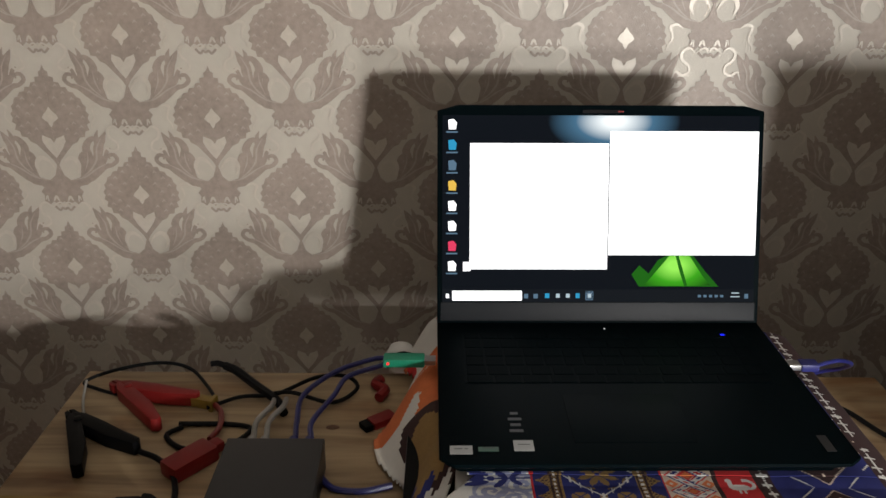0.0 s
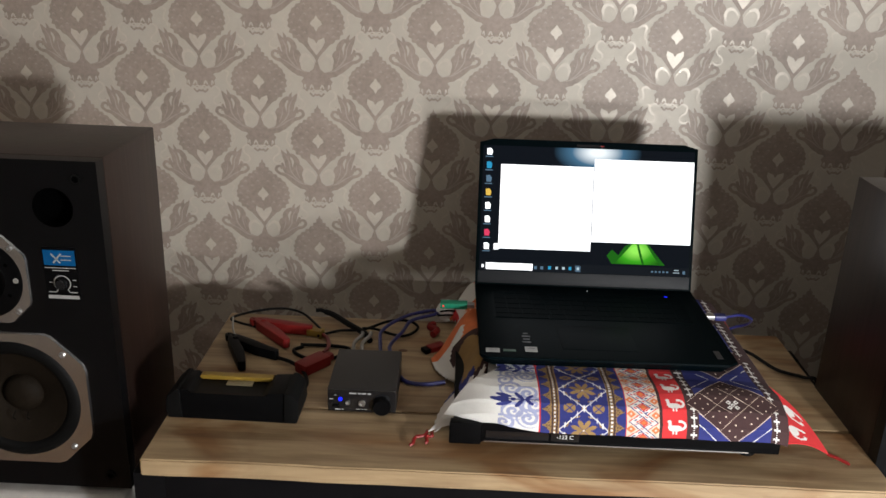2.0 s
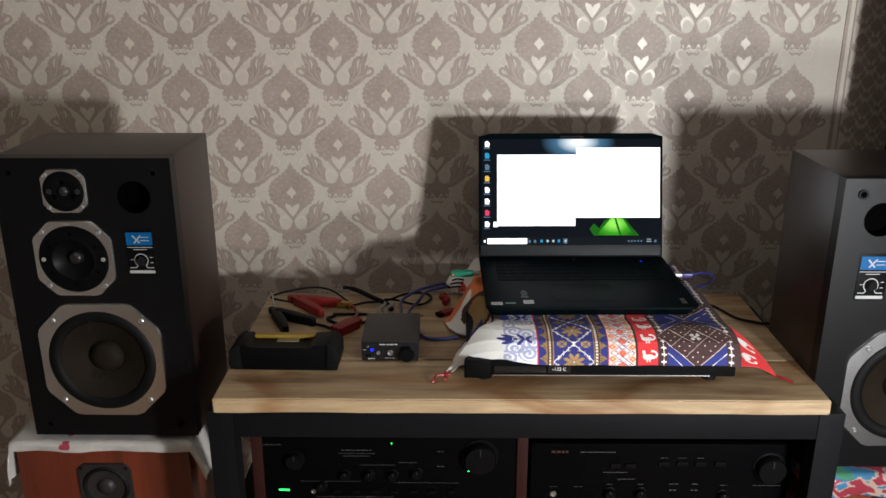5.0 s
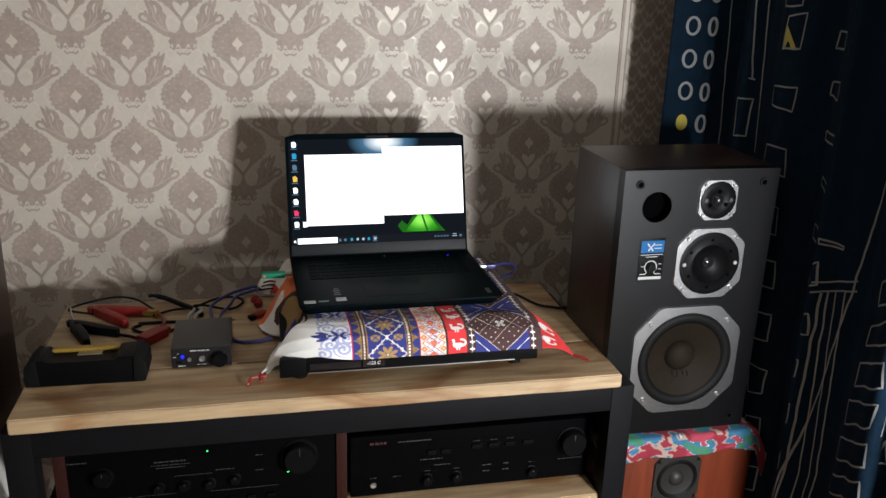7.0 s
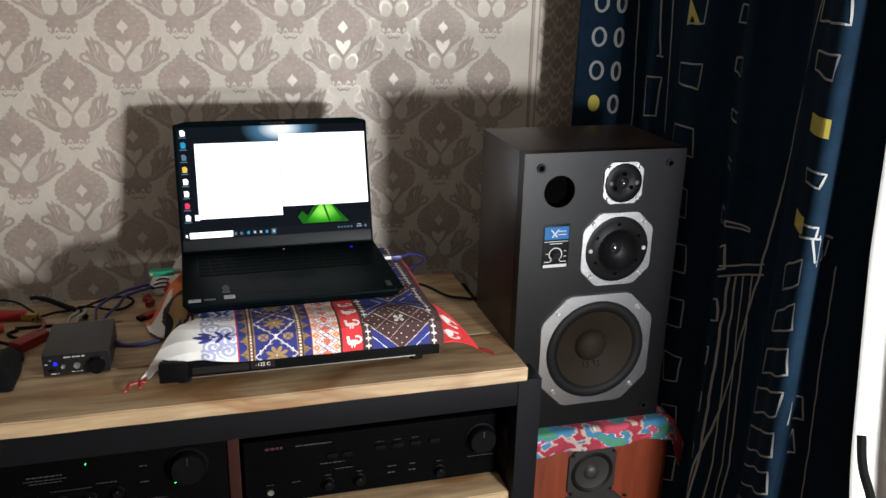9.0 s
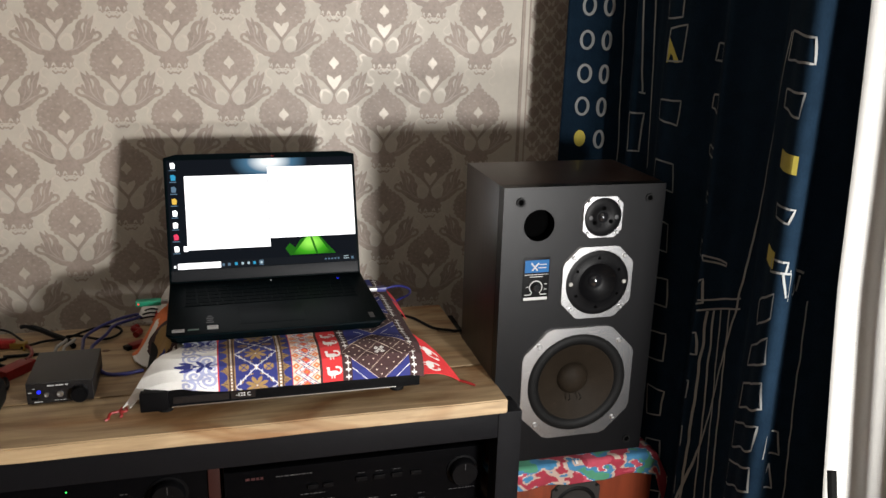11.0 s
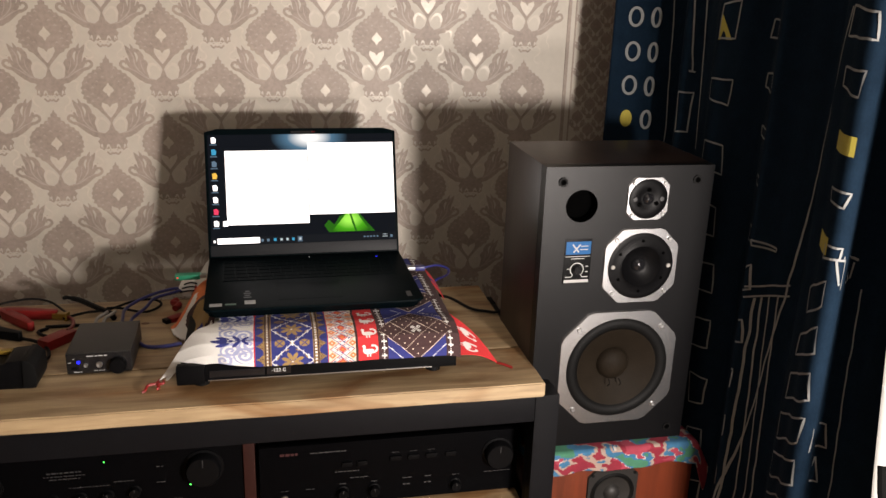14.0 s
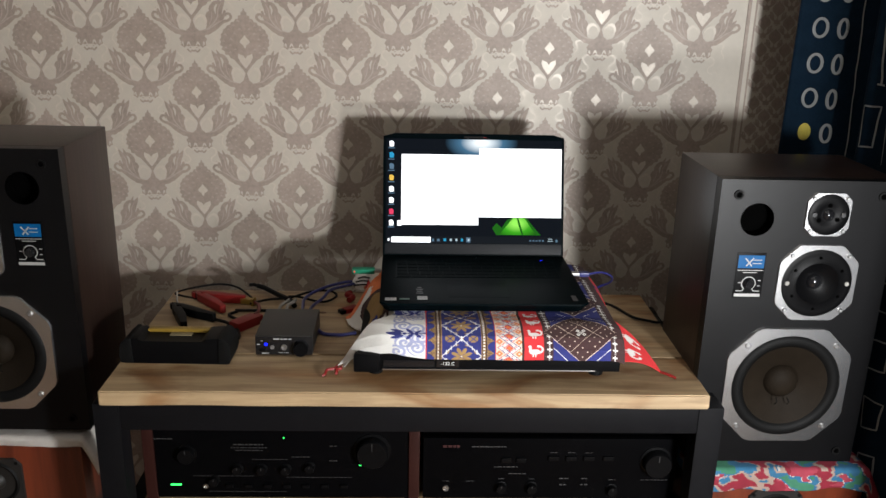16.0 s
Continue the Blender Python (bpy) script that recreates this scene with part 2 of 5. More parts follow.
def tube(pts, r, bm=None, seg=8, step=6):
    """A cable along a smooth path."""
    bm = bm or bmesh.new()
    path = smooth_path(pts, step)
    rings, side = [], None
    for k, p in enumerate(path):
        d = (path[min(k + 1, len(path) - 1)] - path[max(k - 1, 0)]).normalized()
        side = d.orthogonal().normalized() if side is None else (side - d * side.dot(d)).normalized()
        up = d.cross(side)
        rings.append([bm.verts.new(p + r * (math.cos(a) * side + math.sin(a) * up)) for a in [2 * math.pi * j / seg for j in range(seg)]])
    for a, b in zip(rings, rings[1:]):
        for k in range(seg):
            bm.faces.new((a[k], a[(k + 1) % seg], b[(k + 1) % seg], b[k]))
    for ring in (rings[0], rings[-1]):
        bm.faces.new(ring)
    return bm


def prism(outline, depth0, depth1, axis="y", bm=None, bevel=0.0):
    """A solid from a flat outline of (x, z) for axis y or (x, y) for axis z."""
    own = bm is None
    b = bmesh.new()
    place = (lambda u, v, d: (u, d, v)) if axis == "y" else (lambda u, v, d: (u, v, d))
    va = [b.verts.new(place(u, v, depth0)) for u, v in outline]
    vb = [b.verts.new(place(u, v, depth1)) for u, v in outline]
    n = len(outline)
    b.faces.new(va)
    b.faces.new(vb)
    for k in range(n):
        b.faces.new((va[k], va[(k + 1) % n], vb[(k + 1) % n], vb[k]))
    if bevel:
        bmesh.ops.bevel(b, geom=b.edges[:], offset=bevel, segments=2, profile=0.7, affect="EDGES")
    if own:
        return b
    join(bm, b)
    return bm


# ---- the room ----
def structure(name, bm, material, label="", smooth=0):
    return tagged(part(name, bm, material, None, label, smooth), kind="structure")


# floor, ceiling and rear wall lie out of view; added to bounce light
structure("floor", box(LEFT - 0.1, RIGHT + 0.1, REAR - 0.1, 0.1, FLOOR - 0.1, FLOOR), M_FLOOR, "brown laminate floor under the stand")
structure("ceiling", box(LEFT - 0.1, RIGHT + 0.1, REAR - 0.1, 0.1, CEILING, CEILING + 0.1), M_CEIL, "plain white painted ceiling")
wall_back = structure("wall_back", box(LEFT - 0.1, RIGHT + 0.1, 0.0, 0.12, FLOOR, CEILING), M_PAPER, "beige wall with taupe damask wallpaper")
# left wall's dark tone dims the light it would throw back
structure("wall_left", box(LEFT - 0.1, LEFT, REAR, -0.002, FLOOR, CEILING), M_SIDE, "plain side wall, toned dark brown to cut bounced light")
structure("wall_right", box(RIGHT, RIGHT + 0.1, REAR, -0.002, FLOOR, CEILING), M_PAINT, "plain beige wall behind the curtains")
structure("wall_rear", box(LEFT - 0.1, RIGHT + 0.1, REAR - 0.12, REAR, FLOOR, CEILING), M_PAINT, "plain beige wall")


# ---- damask wallpaper print ----
class Sheet:
    """Flat shapes on a surface given by a function of (u, v)."""

    def __init__(self, place):
        self.place, self.verts, self.faces, self.mats = place, [], [], []

    def fill(self, pts, m=0):
        n = len(self.verts)
        self.verts += [self.place(u, v) for u, v in pts]
        self.faces.append(list(range(n, n + len(pts))))
        self.mats.append(m)

    def stroke(self, pts, widths, m=0, closed=False):
        if closed:
            pts = list(pts) + [pts[0]]
        if not isinstance(widths, (list, tuple)):
            widths = [widths] * len(pts)
        n = len(self.verts)
        for k, (u, v) in enumerate(pts):
            a, b = pts[max(k - 1, 0)], pts[min(k + 1, len(pts) - 1)]
            du, dv = b[0] - a[0], b[1] - a[1]
            ln = math.hypot(du, dv) or 1
            w = widths[k] / 2
            self.verts += [self.place(u - dv / ln * w, v + du / ln * w), self.place(u + dv / ln * w, v - du / ln * w)]
        for k in range(len(pts) - 1):
            i = n + 2 * k
            self.faces.append([i, i + 1, i + 3, i + 2])
            self.mats.append(m)

    def make(self, name, materials, parent=None, label=""):
        me = bpy.data.meshes.new(name)
        me.from_pydata(self.verts, [], self.faces)
        for m in materials:
            me.materials.append(m)
        me.polygons.foreach_set("material_index", self.mats)
        ob = new(name, me)
        ob.parent = parent
        if label:
            ob["label"] = label
        return ob


def curve2(pts, step=4):
    return [(p.x, p.y) for p in smooth_path([(a, b, 0) for a, b in pts], step)]


def widths_of(ws, n):
    return [float(v) for v in np.interp(np.linspace(0, 1, n), np.linspace(0, 1, len(ws)), ws)]


def motif(pts):
    """Drawing units to the print's own: centred on the spade, upwards positive."""
    return [(u * 2.7, (103 - v) * 2.61) for u, v in pts]


# one half of the ornament; the other half mirrors it
BODY = motif([(0, 47), (2, 53), (5, 55), (5, 60), (10, 61), (10, 66), (15, 67), (17, 72), (22, 72), (24, 77), (29, 78), (32, 83), (36, 85), (38, 91), (41, 94), (40, 99), (43, 103), (41, 107), (43, 112),
              (39, 115), (41, 121), (36, 123), (35, 129), (29, 130), (26, 135), (20, 138), (14, 145), (8, 152), (4, 157), (0, 165)])
WEDGE = motif([(0, 158), (2.5, 167), (5, 175), (12, 181), (0, 184)])
# fronds of the side leaves: centre line and widths
FRONDS = [(motif([(10, 185), (28, 181), (43, 171), (53, 164), (61, 162), (67, 156), (64, 150), (58, 151), (59, 155)]), (18, 30, 24, 16, 12, 13, 12, 10, 4)),
          (motif([(30, 180), (41, 167), (47, 153), (48, 141), (53, 132), (58, 123)]), (16, 32, 34, 30, 22, 3)),
          (motif([(28, 179), (34, 165), (36, 153), (34, 142), (39, 133), (45, 131), (45, 137)]), (12, 24, 26, 24, 18, 13, 5)),
          (motif([(24, 180), (29, 168), (27, 156), (30, 149), (35, 151)]), (10, 22, 21, 15, 5)),
          (motif([(47, 163), (53, 155), (56, 147), (61, 142)]), (20, 18, 14, 3)),
          (motif([(49, 140), (47, 129), (50, 121)]), (18, 14, 2))]
BASE = motif([(0, 180), (10, 182), (21, 182), (24, 186), (20, 190), (24, 195), (21, 200), (22, 207), (16, 211), (12, 207), (6, 211), (0, 207)])
SPADE = motif([(0, 94), (3, 99), (7, 103), (9, 107), (6, 110), (3, 112), (2, 115), (0, 118)])
HEART = motif([(0, 136), (3, 131), (8, 129), (12, 127), (13, 134), (9, 142), (4, 149), (0, 154)])
MARK = motif([(11, 213), (6, 218), (3, 215), (0, 217)])
VEINS = [(motif([(24, 178), (36, 168), (44, 156), (46, 142), (53, 129)]), (1, 5, 6, 5, 1)), (motif([(10, 181), (28, 177), (44, 166), (56, 160)]), (1, 5, 5, 1)), (motif([(29, 170), (34, 158), (35, 146)]), (1, 5, 1))]
PEARLS = [(motif([(3, 168), (8, 159), (15, 154), (21, 156), (24, 164), (21, 173)]), (2, 7, 13, 15, 11, 3)),
          (motif([(30, 187), (37, 183), (43, 186), (41, 192), (40, 199), (44, 205), (45, 211)]), (3, 8, 10, 6, 5, 4, 2)),
          (motif([(0, 213), (4, 208), (9, 210), (14, 214)]), (6, 6, 4, 2)),
          (motif([(14, 214), (21, 208), (28, 213), (27, 221), (20, 227), (19, 234), (26, 238), (33, 234), (37, 243)]), (2, 6, 9, 8, 6, 6, 8, 6, 2)),
          (motif([(5, 206), (8, 201), (11, 206)]), (4, 9, 4)), (motif([(17, 207), (18, 200), (20, 205)]), (3, 6, 3))]
# pale flecks on the body's rim
FLECKS = motif([(11, 70), (18, 78), (27, 85), (33, 94), (36, 106), (33, 117), (26, 125), (8, 84), (17, 92), (24, 102), (25, 113), (17, 120)])


def damask(sheet, x, z, s, fine=True):
    for flip in (1, -1):
        put = lambda pts: [(x + flip * u * s, z + v * s) for u, v in pts]
        for shape in (BODY, WEDGE, BASE):
            sheet.fill(put(shape + [(0, shape[0][1])] if shape[-1][0] else shape), 0)
        for pts, ws in FRONDS:
            c = curve2(pts, 3)
            sheet.stroke(put(c), [w * s for w in widths_of(ws, len(c))], 0)
        c = curve2(MARK, 3)
        sheet.stroke(put(c), 7 * s, 0)
        if fine:
            for pts, ws in VEINS:
                c = curve2(pts, 3)
                sheet.stroke(put(c), [w * s for w in widths_of(ws, len(c))], 2)
            for u, v in FLECKS:
                sheet.stroke(put([(u - 6, v - 4), (u, v + 3), (u + 6, v - 3)]), [2 * s, 6 * s, 2 * s], 2)
            for pts, ws in PEARLS:
                c = curve2(pts)
                sheet.stroke(put(c), [w * s for w in widths_of(ws, len(c))], 1)
    if fine:
        for shape in (SPADE, HEART):
            sheet.fill([(x + u * s, z + v * s) for u, v in shape] + [(x - u * s, z + v * s) for u, v in reversed(shape)], 1)


PITCH = 0.2115
# every shape lies a hair above the one before it, so that no two share a plane
dark, pearl = Sheet(lambda u, v: (u, -0.0004 - 0.00002 * layer_now[0], v)), Sheet(lambda u, v: (u, -0.0018, v))
layer_now = [0]
vein = Sheet(lambda u, v: (u, -0.0016, v))


class Two:
    """Sends the print's shapes to the dark layers or, above them, to the pearly one."""

    def __init__(self, parity):
        layer_now[0] = 24 * parity

    def fill(self, pts, m=0):
        (pearl, dark)[m == 0].fill(pts, 0)
        layer_now[0] += 0 if m else 1

    def stroke(self, pts, ws, m=0):
        (vein if m == 2 else pearl if m else dark).stroke(pts, ws, 0)
        layer_now[0] += 0 if m else 1


for row in range(-12, 14):
    for col in range(-8, 5):
        x = 0.0525 + (col + 0.5 * (row % 2)) * PITCH
        z = 1.123 + row * PITCH / 2
        if LEFT + 0.09 < x < 0.70 and FLOOR + 0.12 < z < CEILING - 0.09:
            damask(Two(row % 2), x, z, 0.00044)
for row in range(-40, 44):
    for col in range(4):
        damask(Two(row % 2), 0.818 + (col + 0.5 * (row % 2)) * 0.052, 1.12 + row * 0.028, 0.000115, False)
vein.make("vein_print", [M_VEIN], wall_back, "paler veins of the print")
dark.make("damask_print", [M_PRINT], wall_back, "taupe damask print")
pearl.make("pearl_print", [M_PEARL], wall_back, "pearly hearts and scrolls of the print")
part("border_strip", box(0.779, 0.786, -0.003, 0.0, FLOOR, CEILING), M_PRINT, wall_back)
part("border_line", box(0.796, 0.799, -0.002, 0.0, FLOOR, CEILING), M_PRINT, wall_back)

# ---- the board by the wall ----
board = thing("board", "grey-brown wooden board standing against the wall", "board", (-1.325, -0.02, FLOOR))
part("panel", box(-0.045, 0.030, -0.018, 0.018, 0.0, 0.918, 0.002), M_PANEL, board)
part("edge_strip", box(0.030, 0.048, -0.018, 0.018, 0.0, 0.918, 0.002), M_EDGE, board, "light beige edge strip")

# ---- the stand ----
TX0, TX1, TY0, TY1, TOP = -0.388, 0.558, -0.637, -0.196, 0.75
stand = thing("tv_stand", "pine-topped stand with a dark grey steel frame", "stand", (0.085, -0.415, FLOOR))
sx, sy = -0.085, 0.415


def at_stand(bm):
    bmesh.ops.translate(bm, vec=(sx, sy, -FLOOR), verts=bm.verts)
    return bm


def plank(x0, x1, y0, y1, z0, z1, seed):
    """A board with a slightly uneven front edge."""
    bm = box(x0, x1, y0, y1, z0, z1)
    bmesh.ops.subdivide_edges(bm, edges=[e for e in bm.edges if abs(e.verts[0].co.x - e.verts[1].co.x) > 0.1], cuts=24)
    for v in bm.verts:
        if v.co.y < y0 + 0.001:
            v.co.y += 0.0025 * noise.noise((v.co.x * 9, seed, 0)) + (0.001 if v.co.z > z1 - 0.001 else 0)
            v.co.z += 0.0018 * noise.noise((v.co.x * 7, seed + 5, 0))
    bmesh.ops.bevel(bm, geom=[e for e in bm.edges if e.calc_face_angle(0) > 1.0], offset=0.002, segments=2, affect="EDGES")
    return bm


split = -0.500
part("plank", at_stand(plank(TX0, TX1, TY0, split - 0.0008, TOP - 0.024, TOP, 1)), M_PINE, stand)
part("plank", at_stand(plank(TX0, TX1, split + 0.0008, TY1, TOP - 0.024, TOP, 2)), M_PINE, stand)
for x0, x1 in ((-0.400, -0.360), (0.545, 0.585)):
    for y0, y1 in ((-0.632, -0.592), (-0.24, -0.20)):
        part("post", at_stand(box(x0, x1, y0, y1, FLOOR, TOP - 0.0245, 0.002)), M_STEEL, stand)
for y0, y1 in ((-0.631, -0.593), (-0.239, -0.201)):
    part("rail", at_stand(box(-0.360, 0.545, y0, y1, 0.680, TOP - 0.0245, 0.002)), M_STEEL, stand)
    part("rail", at_stand(box(-0.360, 0.545, y0 + 0.004, y1 - 0.004, 0.448, 0.486, 0.002)), M_STEEL, stand)
for x0, x1 in ((-0.399, -0.361), (0.546, 0.584)):
    part("rail", at_stand(box(x0, x1, -0.592, -0.24, 0.682, TOP - 0.0246, 0.002)), M_STEEL, stand)
    part("rail", at_stand(box(x0, x1, -0.592, -0.24, 0.448, 0.486, 0.002)), M_STEEL, stand)
part("shelf", at_stand(plank(-0.360, 0.545, -0.620, -0.215, 0.487, 0.509, 3)), M_PINE, stand, "pine shelf board")
part("shelf", at_stand(plank(-0.360, 0.545, -0.620, -0.215, 0.02, 0.044, 4)), M_PINE, stand, "pine shelf board")
knot = lathe([(0, 0.0012), (0.006, 0.001), (0.0075, 0)], (-0.080, -0.312, TOP), "z", 16)
bmesh.ops.scale(knot, vec=(1, 0.6, 1), space=Matrix.Translation((0.080, 0.312, 0)), verts=knot.verts)
part("knot", at_stand(knot), mat("knot", (0.10, 0.045, 0.02), 0.6), stand, "dark knot in the pine")


# ---- loudspeakers ----
def plate(half, cut, hole, y0, y1, seg=64):
    """A square plate with cut corners and a round hole, facing the viewer."""
    bm = bmesh.new()
    rings = [[], [], [], []]
    for k in range(seg):
        a = 2 * math.pi * (k + 0.5) / seg
        c, s = math.cos(a), math.sin(a)
        r = min(half / max(abs(c), 1e-6), half / max(abs(s), 1e-6), (2 * half - cut) / (abs(c) + abs(s)))
        for ring, rr, y in zip(rings, (r, r - 0.0015, hole, hole), (y0, y1, y1, y0)):
            ring.append(bm.verts.new((rr * c, y, rr * s)))
    for a, b in zip(rings, rings[1:]):
        for k in range(seg):
            bm.faces.new((a[k], a[(k + 1) % seg], b[(k + 1) % seg], b[k]))
    return bm


def moved(bm, x, y, z):
    bmesh.ops.translate(bm, vec=(x, y, z), verts=bm.verts)
    return bm


W, H, D = 0.280, 0.494, 0.205


def holed_board(x0, x1, z0, z1, y0, y1, holes):
    """A board with round holes cut through it."""
    bm = bmesh.new()
    loops = [[(x0, z0), (x1, z0), (x1, z1), (x0, z1)]]
    for cx, cz, r in holes:
        loops.append([(cx + r * math.cos(2 * math.pi * k / 48), cz + r * math.sin(2 * math.pi * k / 48)) for k in range(48)])
    for pts in loops:
        vs = [bm.verts.new((u, y0, v)) for u, v in pts]
        for a, b in zip(vs, vs[1:] + vs[:1]):
            bm.edges.new((a, b))
    bmesh.ops.triangle_fill(bm, use_beauty=True, edges=bm.edges[:])
    got = bmesh.ops.extrude_face_region(bm, geom=bm.faces[:])
    for v in got["geom"]:
        if isinstance(v, bmesh.types.BMVert):
            v.co.y = y1
    return bm


def loudspeaker(place, side, label):
    """Three-way box with its front at y = 0. side 1: port at the viewer's left; -1: mirrored."""
    ob = thing("loudspeaker", label, "loudspeaker", place, "pair of loudspeakers")
    s = side
    part("cabinet", box(-W / 2, W / 2, 0.0222, D, 0.008, H, 0.002), M_VENEER, ob, "dark brown wood veneer cabinet")
    # baffle with the port and driver openings
    baffle = part("baffle", holed_board(-W / 2 + 0.0005, W / 2 - 0.0005, 0.0085, H - 0.0005, 0.0, 0.022, [(-0.078 * s, H - 0.063, 0.0262), (0.006 * s, H - 0.3435, 0.0905), (0.029 * s, H - 0.1645, 0.0552), (0.030 * s, H - 0.053, 0.0318)]), M_BAFFLE, ob, "satin black front baffle")
    zt = H
    for x in (-0.1115, 0.1115):
        for z in (zt - 0.024, 0.03):
            part("grille_socket", moved(lathe([(0.0075, 0), (0.0075, 0.0025), (0.0045, 0.0025), (0.0043, 0.0012)], seg=20), x, 0, z), M_RUBBER, baffle)
            # dark disc on the surface paints the socket's inner shade
            part("socket_shade", moved(lathe([(0.0044, 0.0006), (0.0042, 0.0012), (0, 0.0010)], seg=16), x, 0, z), M_HOLE_SHADE, baffle)
    # shallow closed recess, coloured black in place of a deep opening's shade
    part("port", moved(lathe([(0.0262, 0.0), (0.0255, 0.0004), (0.0250, -0.003), (0.0245, -0.0215), (0, -0.0215)], seg=40), -0.078 * s, 0, zt - 0.063), [M_HOLE_SHADE], ob, "round shallow bass port, blackened for its inner shade")
    # woofer
    wx, wz = 0.006 * s, zt - 0.3435
    woofer = part("woofer", moved(plate(0.1021, 0.047, 0.0890, 0.0, -0.0035), wx, 0, wz), M_ALU, ob, "bass driver with cut-cornered aluminium frame")
    sur = lathe([(0.0894, 0.0030), (0.0875, 0.0052), (0.082, 0.0072), (0.0765, 0.0070), (0.072, 0.0045), (0.069, 0.0010)], seg=56)
    part("surround", moved(sur, wx, 0, wz), M_RUBBER, woofer)
    cone = [(0.0695, 0.0022)]
    for k in range(1, 13):
        r = 0.0692 - k * 0.0034
        cone.append((r, 0.002 - k * 0.0011 + (0.0004 if k % 2 else 0)))
    cone += [(0.0265, -0.0125)]
    part("cone", moved(lathe([(r, (h - 0.0022) * 1.45 + 0.0022 + 0.0117) for r, h in cone], seg=56), wx, 0.0117, wz), M_CONE, woofer, "brown-black ribbed paper cone")
    part("dust_cap", moved(lathe([(0.0285, 0.0005), (0.027, 0.007), (0.0215, 0.0130), (0.012, 0.0168), (0, 0.0182)], seg=32), wx, 0.0196, wz), M_CONE, woofer)
    for k in (-1, 1):
        part("lead", moved(tube([(0.009 * k, 0.004, -0.024), (0.010 * k, -0.003, -0.029), (0.0105 * k, 0.003, -0.036)], 0.0008, seg=6), wx, 0, wz), M_RUBBER, woofer)

    def bolts(parent, x, z, d, r):
        for u in (-d, d):
            for v in (-d, d):
                part("bolt", moved(lathe([(r, 0.0034), (r, 0.0052), (r * 0.75, 0.0062), (r * 0.45, 0.0062), (r * 0.4, 0.0050), (0, 0.0050)], seg=14), x + u, 0, z + v), M_CHROME, parent)

    bolts(woofer, wx, wz, 0.0722, 0.0042)
    # midrange
    mx, mz = 0.029 * s, zt - 0.1645
    mid = part("midrange", moved(plate(0.0635, 0.029, 0.0555, 0.0, -0.003), mx, 0, mz), M_ALU, ob, "midrange driver with aluminium frame")
    part("membrane", moved(lathe([(0.0558, 0.003), (0.0540, 0.0036), (0.048, 0.0040), (0.037, 0.0038), (0.0335, 0.0052), (0.029, 0.0015), (0.018, -0.0060), (0.0125, -0.0070)], seg=44), mx, 0, mz), M_PLASTIC, mid)
    part("dome", moved(lathe([(0.0125, -0.0072), (0.011, -0.002), (0.007, 0.0018), (0, 0.0032)], seg=28), mx, 0, mz), M_GLOSS, mid, "glossy black dome")
    for k in range(6):
        a = math.pi * (k / 3 + 1 / 6)
        part("vent", moved(lathe([(0.0026, 0.0046), (0.0018, 0.0050), (0, 0.0047)], seg=10), mx + 0.0425 * math.cos(a), 0, mz + 0.0425 * math.sin(a)), M_HOLE_SHADE, mid)
    for k in (-1, 1):
        part("terminal", moved(lathe([(0.0036, 0.0042), (0.0032, 0.0058), (0, 0.0060)], seg=12), mx + 0.0475 * k, 0, mz), M_GREY, mid)
    bolts(mid, mx, mz, 0.0450, 0.0034)
    # tweeter
    tx, tz = 0.030 * s, zt - 0.053
    tw = part("tweeter", moved(plate(0.0354, 0.013, 0.0322, 0.0, -0.003), tx, 0, tz), M_ALU, ob, "tweeter with small aluminium frame")
    part("faceplate", moved(lathe([(0.0324, 0.003), (0.0308, 0.0040), (0.016, 0.0034), (0.0115, 0.0016), (0.009, 0.0018)], seg=36), tx, 0, tz), M_PLASTIC, tw)
    part("dome", moved(lathe([(0.009, 0.0016), (0.0075, 0.005), (0.004, 0.0075), (0, 0.0082)], seg=24), tx, 0, tz), M_GLOSS, tw)
    for k in range(3):
        a = math.pi * (2 * k / 3 + 0.5)
        part("vent", moved(lathe([(0.0036, 0.0042), (0.0026, 0.0047), (0, 0.0043)], seg=12), tx + 0.0165 * math.cos(a), 0, tz + 0.0160 * math.sin(a) + 0.0012 * math.sin(3 * a + k)), M_HOLE_SHADE, tw)
    for k in (-1, 1):
        part("terminal", moved(lathe([(0.0042, 0.0040), (0.0036, 0.0054), (0, 0.0056)], seg=12), tx + 0.0225 * k, 0, tz), M_GREYP, tw)
    bolts(tw, tx, tz, 0.0257, 0.0030)
    # control panel with the badge
    px, pz = -0.0785 * s, zt - 0.150
    panel = part("control_panel", moved(box(-0.0225, 0.0225, -0.0012, 0.0, -0.040, 0.034, 0.0004), px, 0, pz), M_PLASTIC, ob, "small black level control panel")
    part("badge", moved(box(-0.0205, 0.0205, -0.0022, -0.0012, 0.009, 0.030), px, 0, pz), M_BLUE, panel, "blue maker's badge")
    sh = Sheet(lambda u, v: (px + u, -0.0026, pz + v))
    for k in (1, 3):
        sh.fill([(0.001 + 0.0005 * k, 0.0135 + 0.0028 * k), (0.016, 0.0135 + 0.0028 * k), (0.016, 0.0148 + 0.0028 * k), (0.002 + 0.0005 * k, 0.0148 + 0.0028 * k)])
    sh.stroke([(-0.008, 0.0125), (0.003, 0.0255)], 0.0022)
    sh.stroke([(-0.010, 0.0255), (0.001, 0.0125)], 0.0022)
    sh.make("badge_bars", [M_DIMPRINT], panel)
    sh = Sheet(lambda u, v: (px + u, -0.0016, pz + v))
    sh.fill([(-0.0205, 0.0048), (0.0205, 0.0048), (0.0205, 0.0058), (-0.0205, 0.0058)])
    sh.fill([(-0.011, 0.0010), (0.011, 0.0010), (0.011, 0.0022), (-0.011, 0.0022)])
